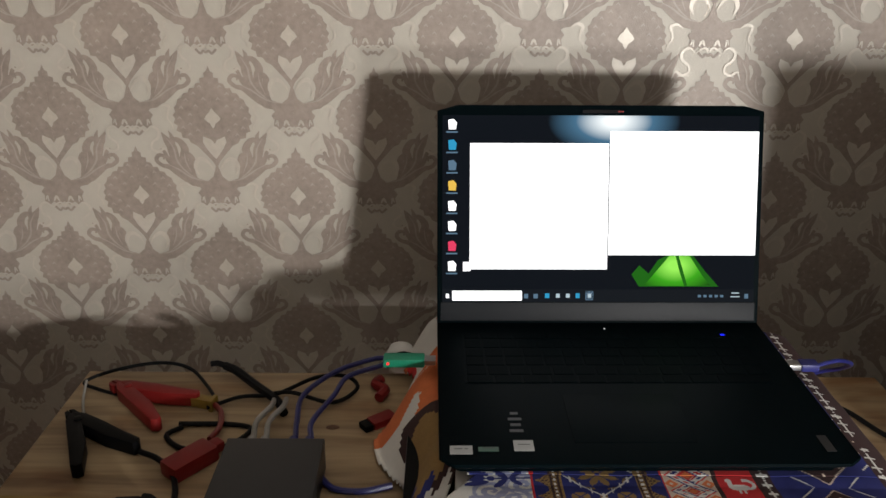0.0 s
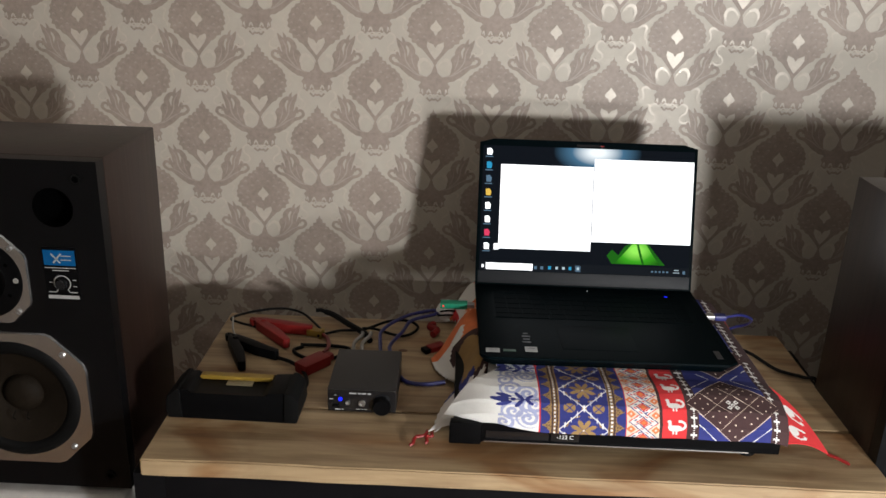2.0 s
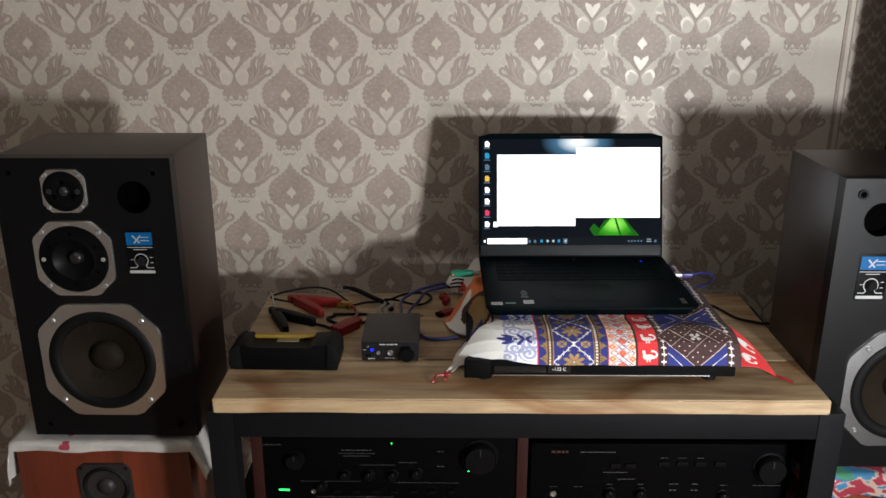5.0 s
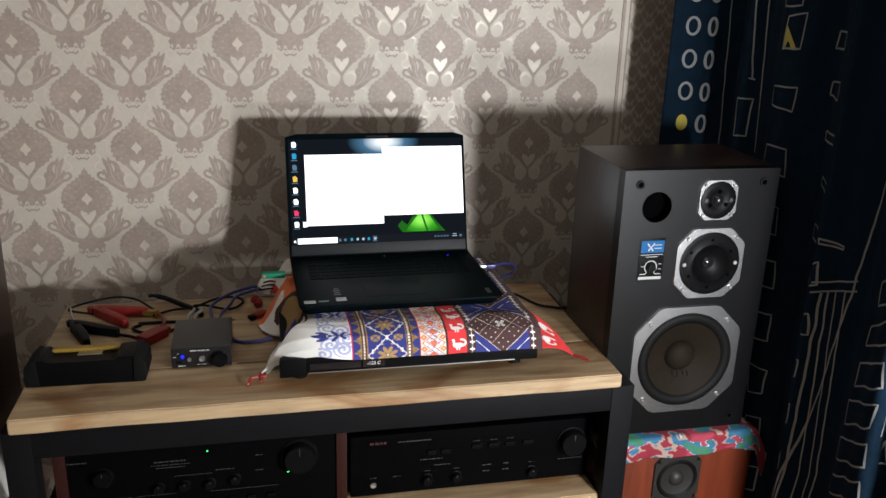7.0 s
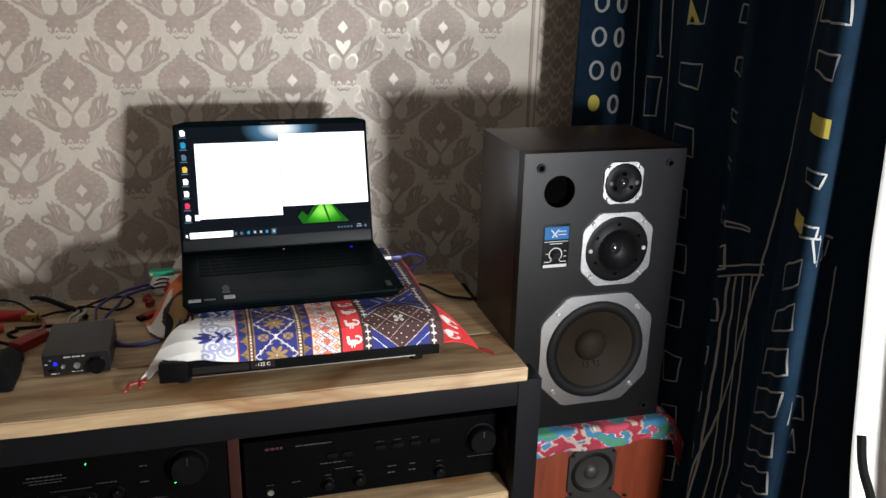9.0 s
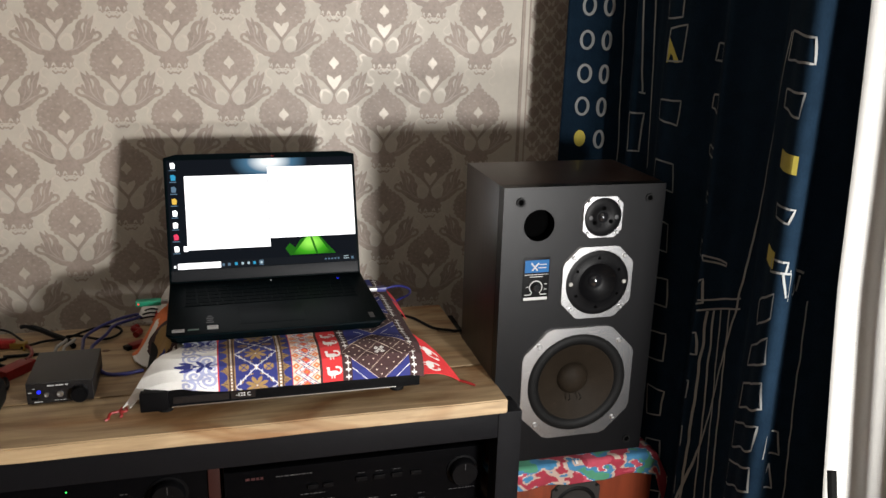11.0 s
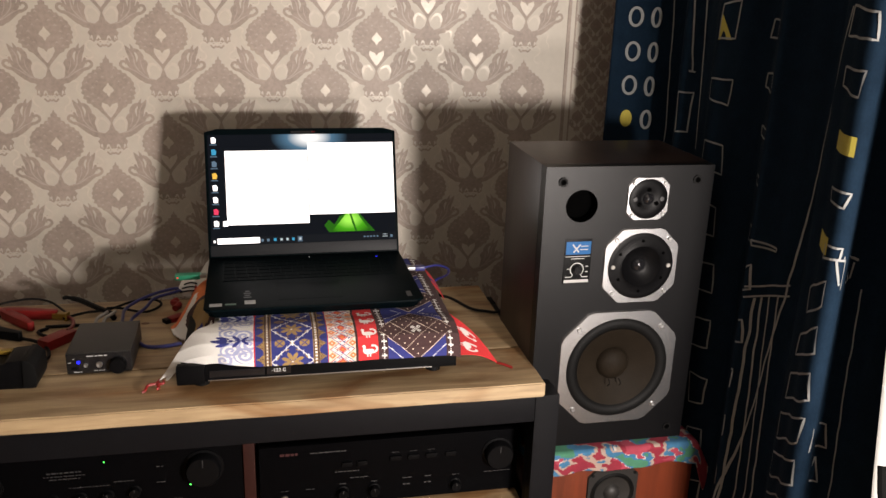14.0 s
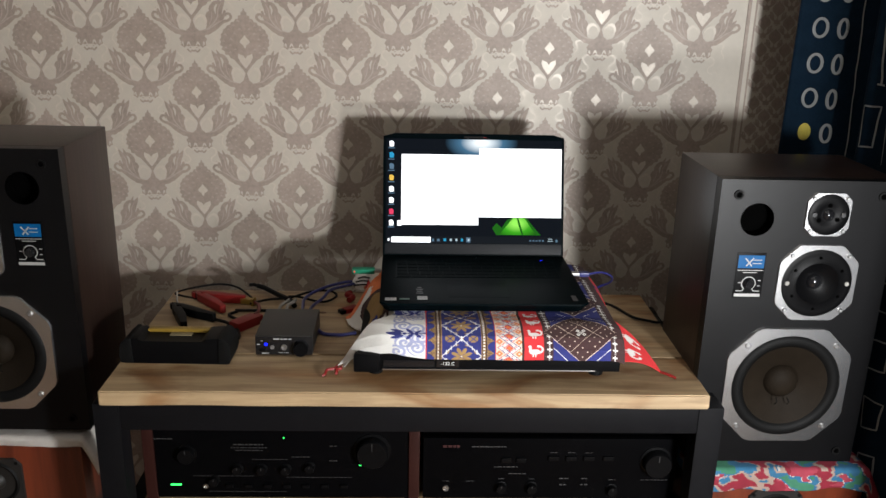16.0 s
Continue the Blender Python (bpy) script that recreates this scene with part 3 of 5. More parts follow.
    arc = [(0.0108 * math.sin(a), -0.0165 + 0.0108 * math.cos(a)) for a in np.linspace(-2.5, 2.5, 25)]
    sh.stroke([(-0.019, -0.0290), (-0.009, -0.0290)] + arc + [(0.009, -0.0290), (0.019, -0.0290)], 0.0015)
    sh.fill([(-0.0205, -0.0385), (0.0205, -0.0385), (0.0205, -0.0335), (-0.0205, -0.0335)])
    for k, (u, v) in enumerate(((-0.017, -0.016), (0.014, -0.012), (0.014, -0.021))):
        sh.fill([(u, v), (u + 0.005, v), (u + 0.005, v + 0.0012), (u, v + 0.0012)])
    sh.make("scale_print", [M_DIMPRINT], panel)
    part("level_knob", moved(lathe([(0.0072, 0.0012), (0.0070, 0.008), (0.0062, 0.009), (0, 0.009)], seg=24), px, 0, pz - 0.0165), M_GLOSS, panel)
    for x in (-0.115, 0.115):
        for y in (0.03, D - 0.03):
            part("foot", moved(lathe([(0.012, 0.0), (0.012, 0.0078), (0, 0.0078)], axis="z", seg=16), x, y, 0), M_RUBBER, ob)
    return ob


SPR, SPL = (0.695, -0.577, 0.589), (-0.595, -0.515, 0.6045)
loudspeaker(SPR, 1, "black three-way loudspeaker in dark veneer, standing on a patterned cloth")
loudspeaker(SPL, -1, "black three-way loudspeaker in dark veneer, standing on a white cloth")


def lower_speaker(x, y, top, label, drop=0.084):
    ob = thing("wooden_loudspeaker", label, "loudspeaker", (x, y, FLOOR), "lower loudspeakers")
    h = top - FLOOR
    part("cabinet", box(-0.15, 0.15, 0.0, 0.21, 0.0, h, 0.003), M_CHERRY, ob, "reddish cherry veneer cabinet")
    for z, r in ((h - drop, 0.047), (h - drop - 0.130, 0.085)):
        fr = part("driver", moved(plate(r, 0.012 if r < 0.05 else 0.04, r * 0.86, 0.0, -0.004), 0.0, 0, z), M_DRIVER, ob, "grey-black driver")
        part("surround", moved(lathe([(r * 0.87, 0.004), (r * 0.8, 0.007), (r * 0.70, 0.004)], seg=40), 0, 0, z), M_RUBBER, fr)
        part("cone", moved(lathe([(r * 0.71, 0.004), (r * 0.5, 0.0015), (r * 0.32, 0.001)], seg=40), 0, 0, z), M_DRIVER, fr)
        part("dust_cap", moved(lathe([(r * 0.33, 0.001), (r * 0.27, 0.006), (r * 0.15, 0.009), (0, 0.010)], seg=28), 0, 0, z), M_DRIVER, fr)
        for u in (-1, 1):
            for v in (-1, 1):
                part("bolt", moved(lathe([(0.003, 0.004), (0.003, 0.0055), (0, 0.006)], seg=10), u * r * 0.83, 0, z + v * r * 0.83), M_RUBBER, fr)
    return ob


lower_speaker(0.715, -0.580, 0.581, "reddish cherry wood loudspeaker under a patterned cloth")
lower_speaker(-0.625, -0.518, 0.5965, "reddish cherry wood loudspeaker under a white cloth")


# ---- equipment in the stand ----
def amplifier(x0, x1, z0, z1, y0, depth, label, cheeks):
    ob = thing("stereo_amplifier", label, "amplifier", ((x0 + x1) / 2, y0, z0), "amplifiers on the shelf")
    w, h = (x1 - x0) / 2, z1 - z0
    inner = w - (0.018 if cheeks else 0)
    part("case", box(-inner, inner, 0.012, depth, 0.006, h - 0.004, 0.002), M_PLASTIC, ob)
    part("front_panel", box(-inner, inner, 0.0, 0.0118, 0.006, h, 0.0015), M_AMP, ob, "black front panel")
    if cheeks:
        for k in (-1, 1):
            part("side_cheek", box(*sorted((k * inner, k * w)), -0.004, depth, 0.0, h + 0.003, 0.002), M_CHEEK, ob, "reddish-brown wooden side cheek")
    for x in (-inner + 0.04, inner - 0.04):
        for y in (0.04, depth - 0.04):
            part("foot", moved(lathe([(0.015, 0.0), (0.015, 0.0058), (0, 0.0058)], axis="z", seg=16), x, y, 0), M_RUBBER, ob)
    return ob


def knob(parent, x, z, r, deep, label="", name="knob"):
    n = 36
    k = part(name, moved(lathe([(r * 1.18, 0.0), (r * 1.18, 0.0015), (r, 0.002), (r, deep * 0.85), (r * 0.92, deep), (0, deep)], seg=n), x, 0, z), M_PLASTIC, parent, label)
    part("mark", moved(box(-0.0006, 0.0006, -deep - 0.0008, -deep + 0.0002, r * 0.35, r * 0.85), x, 0, z), M_GREYPRINT, k)
    return k


rnd_print = random.Random(12)


def dashes(parent, spots, y=-0.0005, m=M_GREYPRINT, name="lettering"):
    for u, v, w, t in spots:
        sh = Sheet(lambda a, b: (a, y, b))
        at = u - w / 2
        while at < u + w / 2 - 0.0004:
            end = min(u + w / 2, at + (w if w < 0.011 else rnd_print.uniform(0.0025, 0.0085)))
            sh.fill([(at, v - t / 2), (end, v - t / 2), (end, v + t / 2), (at, v + t / 2)])
            at = end + rnd_print.uniform(0.0010, 0.0022)
        ob = sh.make(name, [m], parent)
    return ob


SHELF = 0.509
amp_l = amplifier(-0.352, 0.106, SHELF, 0.645, -0.566, 0.30, "black stereo amplifier with wooden side cheeks and green lights", True)
knob(amp_l, 0.150, 0.098, 0.0265, 0.018, "large black volume knob", "volume_knob")
knob(amp_l, -0.158, 0.090, 0.014, 0.012)
for x, z in ((-0.075, 0.062), (-0.035, 0.062), (0.005, 0.062), (0.045, 0.066), (-0.115, 0.040)):
    knob(amp_l, x, z, 0.008, 0.010)
for k in range(7):
    part("button", moved(box(-0.006, 0.006, -0.005, 0.0, -0.003, 0.003, 0.001), -0.09 + 0.032 * k, 0, 0.030), M_PLASTIC, amp_l)
dashes(amp_l, [(-0.055, 0.108, 0.050, 0.0022), (-0.055, 0.102, 0.060, 0.0014), (-0.055, 0.097, 0.045, 0.0014), (0.03, 0.085, 0.03, 0.0014), (-0.02, 0.080, 0.06, 0.0012),
               (0.085, 0.106, 0.012, 0.0016), (0.085, 0.078, 0.014, 0.0016), (-0.195, 0.118, 0.030, 0.002), (-0.10, 0.048, 0.10, 0.001), (0.06, 0.046, 0.11, 0.001), (-0.06, 0.018, 0.13, 0.001)])
part("power_light", box(-0.188, -0.170, -0.0015, 0.0, 0.030, 0.0322), M_GREENLED, amp_l, "green power light bar")
part("indicator", moved(lathe([(0.0011, 0.0), (0.0010, 0.0016), (0, 0.0018)], seg=12), 0.0035, 0, 0.121), M_GREENLED, amp_l, "green indicator light")
part("volume_light", box(0.129, 0.132, -0.0192, -0.0180, 0.080, 0.0811), M_GREENLED, amp_l, "green light on the volume knob")
part("socket", moved(lathe([(0.0045, 0.0), (0.0042, 0.002), (0.0025, 0.002), (0.002, 0.0005), (0, 0.0005)], seg=16), -0.130, 0, 0.028), M_CHROME, amp_l)

amp_r = amplifier(0.112, 0.542, SHELF, 0.631, -0.566, 0.31, "black stereo amplifier with a large volume knob", False)
knob(amp_r, 0.180, 0.080, 0.0235, 0.018, "large black volume knob", "volume_knob")
for x, z in ((-0.082, 0.030), (-0.030, 0.030), (0.108, 0.026)):
    knob(amp_r, x, z, 0.0085, 0.012)
for x in (0.005, 0.035, 0.065, 0.098):
    part("button", moved(box(-0.009, 0.009, -0.004, 0.0, -0.004, 0.004, 0.001), x, 0, 0.086), M_PLASTIC, amp_r)
for x in (-0.075, -0.050):
    part("button", moved(box(-0.008, 0.008, -0.004, 0.0, -0.004, 0.004, 0.001), x, 0, 0.082), M_PLASTIC, amp_r)
part("socket", moved(lathe([(0.0055, 0.0), (0.0052, 0.002), (0.0030, 0.002), (0.0025, 0.0005), (0, 0.0005)], seg=16), -0.176, 0, 0.026), M_CHROME, amp_r)
dashes(amp_r, [(-0.075, 0.068, 0.040, 0.0016), (-0.055, 0.055, 0.030, 0.0014), (-0.082, 0.045, 0.010, 0.0012), (-0.030, 0.045, 0.010, 0.0012), (0.025, 0.046, 0.016, 0.0016),
               (0.060, 0.046, 0.010, 0.0016), (0.108, 0.044, 0.012, 0.0012), (0.180, 0.044, 0.046, 0.0012), (-0.176, 0.040, 0.012, 0.0012), (-0.135, 0.040, 0.014, 0.0012),
               (-0.105, 0.1065, 0.058, 0.0020), (0.005, 0.096, 0.012, 0.001), (0.035, 0.096, 0.012, 0.001), (0.065, 0.096, 0.012, 0.001), (0.025, 0.034, 0.014, 0.0022), (0.060, 0.034, 0.012, 0.0022)])
dashes(amp_r, [(-0.168, 0.1068, 0.028, 0.0045)], m=M_DARKRED, name="maker_mark")

# ---- flat player under the towel ----
PLY = -0.588
player = thing("disc_player", "slim black disc player lying under the towel", "disc player", (0.212, PLY, TOP))
part("case", box(-0.208, 0.208, 0.010, 0.250, 0.017, 0.043, 0.003), M_PLASTIC, player)
part("front_panel", box(-0.212, 0.212, 0.0, 0.0098, 0.016, 0.044, 0.0025), M_PLASTIC, player, "black front panel")
part("end_block", box(-0.213, -0.172, -0.004, -0.0003, 0.014, 0.045, 0.003), M_PLASTIC, player)
part("trim_strip", box(-0.168, 0.172, -0.0022, -0.0003, 0.0175, 0.0192), M_ALU, player, "thin silver trim strip")
part("disc_tray", box(-0.166, -0.085, -0.0015, -0.0003, 0.0225, 0.034, 0.0004), M_GLOSS, player)
part("display", box(-0.082, -0.046, -0.0016, -0.0003, 0.0225, 0.035), M_GLOSS, player, "small display reading -122 C")
txt = bpy.data.curves.new("digits", "FONT")
txt.body, txt.size, txt.extrude, txt.align_x, txt.align_y = "-122 C", 0.0078, 0.0001, "CENTER", "CENTER"
txt.materials.append(M_PRINTW)
digits = new("digits", txt)
digits.parent = player
digits.matrix_basis = pose(-0.064, -0.0019, 0.0288, 90, 0, 0)
for x in (-0.18, 0.18):
    for y in (0.03, 0.22):
        part("foot", moved(lathe([(0.012, 0.0), (0.012, 0.0172), (0, 0.0172)], axis="z", seg=14), x, y, 0), M_RUBBER, player)

# ---- towels ----
CLOTH = [mat("linen_white", (0.66, 0.65, 0.62), 0.9, vary=0.05, scale=500, bump=0.5, bump_scale=900),
         mat("thread_pale_blue", (0.30, 0.32, 0.48), 0.9, vary=0.1, scale=500),
         mat("thread_blue", (0.016, 0.022, 0.145), 0.9, vary=0.15, scale=500),
         mat("thread_ochre", (0.26, 0.16, 0.055), 0.9, vary=0.15, scale=500),
         mat("thread_red", (0.52, 0.022, 0.025), 0.9, vary=0.12, scale=500),
         mat("thread_orange", (0.62, 0.16, 0.05), 0.9, vary=0.12, scale=500),
         mat("thread_brown", (0.040, 0.016, 0.016), 0.9, vary=0.2, scale=500),
         mat("thread_cream", (0.62, 0.50, 0.40), 0.9, vary=0.08, scale=500)]
WHITE, PALE, BLUE, OCHRE, RED, ORANGE, BROWN, CREAM = range(8)


def tri(t):
    """A wave of straight slopes between 0 and 1."""
    return abs((t % 1.0) * 2 - 1)


def blob(dx, dv):
    """A plain woven bird: body, neck, tail and legs."""
    tail = math.hypot(dx - 0.0065, dv - 0.0035)
    return ((dx / 0.0085) ** 2 + ((dv + 0.001) / 0.0048) ** 2 < 1 or (abs(dx + 0.0065) < 0.0020 and -0.001 < dv < 0.0085) or math.hypot(dx + 0.0072, dv - 0.0090) < 0.0026
            or (0.0045 < tail < 0.0078 and dx > 0.0045) or (abs(abs(dx) - 0.0022) < 0.0008 and -0.0105 < dv < -0.004))


def crosses(q, v):
    """Small white crosses in a column."""
    w = (v % 0.0135) - 0.00675
    return (abs(q) < 0.0042 and abs(w) < 0.0014) or (abs(q) < 0.0014 and abs(w) < 0.0046) or abs(q) + abs(abs(w) - 0.00675) < 0.0012


# petals and leaves of the blue flower: centre along and across, direction, length, width
FLEUR = ((-0.020, 0.0, 0.0, 0.013, 0.0046), (-0.015, 0.0075, 2.80, 0.0105, 0.0036), (0.005, 0.0062, 2.30, 0.0085, 0.0030), (0.018, 0.0048, 0.75, 0.0065, 0.0026), (-0.003, 0.0, 0.0, 0.0035, 0.0035))


def petal(u, v, cu, cv, turn, long, wide):
    a, b = u - cu, v - cv
    c, d = a * math.cos(turn) + b * math.sin(turn), -a * math.sin(turn) + b * math.cos(turn)
    return (c / long) ** 2 + (d / wide) ** 2 < 1


def stitch(x, v):
    """The colour of the towel's weave at x, v metres from its front hem."""
    if x < 0.112:
        dx, dv = x - 0.082, ((v + 0.0425 - 0.050) % 0.085) - 0.0425
        if (abs(dv) < 0.0013 and -0.010 < dx < 0.030) or any(petal(dx, abs(dv), *q) for q in FLEUR):
            return BLUE
        if x > 0.060:
            for cx, cv in ((0.098, 0.020), (0.079, 0.030), (0.098, 0.062), (0.077, 0.072), (0.106, 0.041), (0.068, 0.008)):
                du, dw = x - cx, ((v + 0.0425 - cv) % 0.085) - 0.0425
                r, a = math.hypot(du, dw), math.atan2(dw, du)
                if r < 0.0165 and (r / 0.0085 - a / (2 * math.pi)) % 1.0 < 0.55:
                    return PALE
        return WHITE
    if x < 0.1145:
        return RED
    for x0, x1, flip in ((0.1145, 0.137, 0), (0.201, 0.222, 1)):
        if x0 <= x < x1:
            q = (x1 - x) if flip else (x - x0)
            w = tri(v / 0.024)
            if q < 0.0115 * min(1.0, w * 1.5) ** 0.7:
                return BLUE
            if abs(q - 0.0175) < 0.0013 and (v % 0.006) < 0.0032:
                return WHITE
            if abs(abs(q - 0.0175) - 0.0033) < 0.0008:
                return BROWN
            return BROWN if (int(x * 700) * 3 + int(v * 700) * 5) % 7 < 2 else OCHRE
    if x < 0.201:
        dx, dv = x - 0.169, ((v + 0.028) % 0.068) - 0.034
        if abs(dx) > 0.0305:
            return OCHRE
        d = abs(dx) / 0.031 + abs(dv) / 0.034
        r, a = math.hypot(dx, dv), math.atan2(dv, dx)
        ph = (a / (math.pi / 4)) % 1.0 - 0.5
        if r < 0.0185 and abs(ph) < 0.44 * math.sin(math.pi * min(1.0, r / 0.0185) ** 0.75):
            return OCHRE
        if abs(dx) + abs(dv) < 0.0016:
            return WHITE
        if abs(d - 1) < 0.030 or (0.030 < abs(d - 1) < 0.125 and (abs(dx) % 0.0078) < 0.0012):
            return WHITE
        for cx, cv, rr in ((0, 0.034, 0.0032), (0.0185, 0.034, 0.0075), (-0.0185, 0.034, 0.0075)):
            du, dw = dx - cx, abs(dv) - cv
            if math.hypot(du, dw) < rr and abs(abs(du) - abs(dw)) > 0.0008:
                return OCHRE
        if 0.0215 < r < 0.0235 and abs(ph) < 0.2:
            return OCHRE
        return BLUE
    if x < 0.266:
        dx = x - 0.244
        if abs(dx) > 0.0205:
            return RED if dx < 0 else BROWN
        for k, (edge, dot) in enumerate(((BLUE, RED), (RED, BLUE))):
            sgn = 1 if k == (int(v / 0.0235) % 2) else -1
            e = abs(dx - sgn * 0.0135 * (tri(v / 0.047) * 2 - 1))
            if e < 0.0036:
                return dot if e < 0.0013 and (v % 0.0062) < 0.0028 else WHITE
            if e < 0.0056:
                return edge
        d = abs(dx) + abs((v % 0.0235) - 0.0)
        c = abs(dx) + abs(((v + 0.01175) % 0.0235) - 0.01175)
        if c < 0.0065:
            return ORANGE if c < 0.0045 else RED
        e = abs(abs(dx) - 0.0155) + abs((v % 0.0235) - 0.01175)
        return CREAM if e < 0.0018 or e > 0.0062 else ORANGE
    if x < 0.2685:
        return BROWN
    if x < 0.299:
        return WHITE if blob(x - 0.284, (v % 0.036) - 0.0165) else RED
    if x < 0.300:
        return BROWN
    dx, dv = x - 0.360, ((v + 0.0095) % 0.135) - 0.0675
    p, q = dx / 0.0600, dv / 0.063
    d = abs(p) + abs(q)
    if d < 1.0 and abs(dx) < 0.0575:
        a, b = ((p + q + 1) * 1.5) % 1.0, ((p - q + 1) * 1.5) % 1.0
        a, b = a - 0.5, b - 0.5
        if max(abs(a), abs(b)) > 0.482:
            return CREAM if int((x + v) * 500) % 2 else BROWN
        if abs(p + q) < 0.333 and abs(p - q) < 0.333:
            for g, h in ((0, 0), (0.24, 0.0), (-0.24, 0.0), (0.0, 0.24), (0.0, -0.24)):
                m = max(abs(a - g), abs(b - h))
                if m < 0.095:
                    return BROWN if m < 0.035 else WHITE
            return BROWN
        for g, h in ((0.21, 0.21), (-0.21, 0.21), (0.21, -0.21), (-0.21, -0.21)):
            m = max(abs(a - g), abs(b - h))
            if m < 0.036:
                return CREAM
        return BROWN
    if abs(dx) < 0.0455:
        return CREAM if d < 1.02 else WHITE if 1.30 < d < 1.325 else BLUE
    if abs(dx) < 0.0580:
        return WHITE if crosses(abs(dx) - 0.0520, v) else BROWN
    return BROWN


PROFILE = [(0.0, -0.600, 0.791), (0.02, -0.597, 0.808), (0.045, -0.584, 0.824), (0.075, -0.558, 0.832), (0.092, -0.541, 0.8325), (0.125, -0.509, 0.8275), (0.41, -0.222, 0.8225), (0.46, -0.185, 0.79)]


def towel_at(x, v):
    y, z = float(np.interp(v, [p[0] for p in PROFILE], [p[1] for p in PROFILE])), float(np.interp(v, [p[0] for p in PROFILE], [p[2] for p in PROFILE]))
    if x < 0.12:
        z += 0.007 * min(1.0, (0.12 - x) / 0.06) * max(0.0, 1 - v / 0.04)
    t = min(1.0, max(0.0, (0.075 - 0.35 * v - x) / 0.107))
    if t > 0:
        z = z + (0.7565 - z) * t ** 2.0
        y += 0.042 * t
    if x > 0.40:
        t = min(1.0, (x - 0.40) / 0.05)
        z -= 0.018 * t ** 2
    z += 0.0012 * noise.noise((x * 30, v * 30, 1)) if v > 0.02 else 0.0
    y += 0.0022 * noise.noise((x * 22, v * 9, 4)) if v < 0.09 else 0.0
    return (x, y, max(z, 0.7525))


def woven(name, x0, x1, v0, v1, cell, keep, place, colour, parent, label=""):
    nx, nv = int(round((x1 - x0) / cell)), int(round((v1 - v0) / cell))
    verts, faces, mats, index = [], [], [], {}

    def vert(i, j):
        if (i, j) not in index:
            index[i, j] = len(verts)
            verts.append(place(x0 + i * cell, v0 + j * cell))
        return index[i, j]

    for i in range(nx):
        for j in range(nv):
            x, v = x0 + (i + 0.5) * cell, v0 + (j + 0.5) * cell
            if keep(x, v):
                faces.append([vert(i, j), vert(i + 1, j), vert(i + 1, j + 1), vert(i, j + 1)])
                mats.append(colour(x, v))
    me = bpy.data.meshes.new(name)
    me.from_pydata(verts, [], faces)
    for m in CLOTH:
        me.materials.append(m)
    me.polygons.foreach_set("material_index", mats)
    for p in me.polygons:
        p.use_smooth = True
    ob = new(name, me)
    ob.parent = parent
    solid = ob.modifiers.new("thickness", "SOLIDIFY")
    solid.thickness, solid.offset = 0.0012, -1
    if label:
        ob["label"] = label
    return ob


towel = thing("embroidered_towel", "white linen towel with blue, red and brown woven bands", "towel")
woven("cloth", -0.055, 0.428, 0.0, 0.140, 0.0010, lambda x, v: x > -0.032 + 0.70 * v, towel_at, stitch, towel)
woven("back_half", -0.055, 0.428, 0.140, 0.460, 0.0020, lambda x, v: x > 0.060, towel_at, stitch, towel)


def flap(tip, back, front):
    """A corner that falls from the towel's edge (back to front) to a tip on the table."""
    tip, back, front = Vector(tip), Vector(back), Vector(front)

    def place(u, v):
        p = (back.lerp(front, v)).lerp(tip, u)
        p.z += 0.010 * math.sin(u * math.pi) * (1 - 0.4 * v)
        return tuple(p)

    return place


woven("corner", 0.0, 0.96, 0.0, 1.0, 0.0125, lambda u, v: True, flap((0.498, -0.568, 0.7555), (0.4265, -0.498, 0.8195), (0.427, -0.598, 0.789)),
      lambda u, v: WHITE if blob((v - 0.30) * 0.085, (u - 0.30) * 0.05) or (u < 0.5 and blob((v - 0.74) * 0.085, (u - 0.26) * 0.05)) else RED, towel, "red corner with white ornaments")
woven("corner", 0.0, 0.96, 0.0, 1.0, 0.04, lambda u, v: True, flap((0.468, -0.285, 0.7555), (0.4265, -0.235, 0.812), (0.4265, -0.355, 0.812)), lambda u, v: BLUE if abs(v - 0.5) < 0.08 else RED, towel, "red back corner")
for k, (a, b) in enumerate((((-0.030, -0.556, 0.758), (-0.052, -0.585, 0.7535)), ((-0.024, -0.560, 0.758), (-0.032, -0.578, 0.7535)), ((0.496, -0.567, 0.757), (0.516, -0.584, 0.7535)))):
    a, b = Vector(a), Vector(b)
    part("tassel", tube([a, a.lerp(b, 0.3) + Vector((0.003, -0.002, 0.001)), a.lerp(b, 0.6) + Vector((-0.002, 0.002, 0.002)), b.lerp(a, 0.1) + Vector((0.002, 0, 0.001)), b], 0.0024, seg=6), M_RED, towel, "twisted red thread")


def pillow(x0, x1, y0, y1, z0, z1, n=14):
    bm = box(x0, x1, y0, y1, z0, z1)
    bmesh.ops.subdivide_edges(bm, edges=bm.edges[:], cuts=n, use_grid_fill=True)
    cx, cy, cz = (x0 + x1) / 2, (y0 + y1) / 2, (z0 + z1) / 2
    for p in bm.verts:
        u, w = abs(p.co.x - cx) / (x1 - x0) * 2, abs(p.co.y - cy) / (y1 - y0) * 2
        p.co.z = cz + (p.co.z - cz) * (1 - 0.35 * max(u, w) ** 6)
        p.co.x += 0.004 * noise.noise(p.co * 25)
        p.co.y += 0.004 * noise.noise(p.co * 25 + Vector((3, 1, 2)))
    return bm


tagged(part("folded_cloth", pillow(0.050, 0.412, -0.575, -0.240, TOP + 0.0445, 0.8225), CLOTH[WHITE]), "folded white cloth lying between player and towel", "cloth")

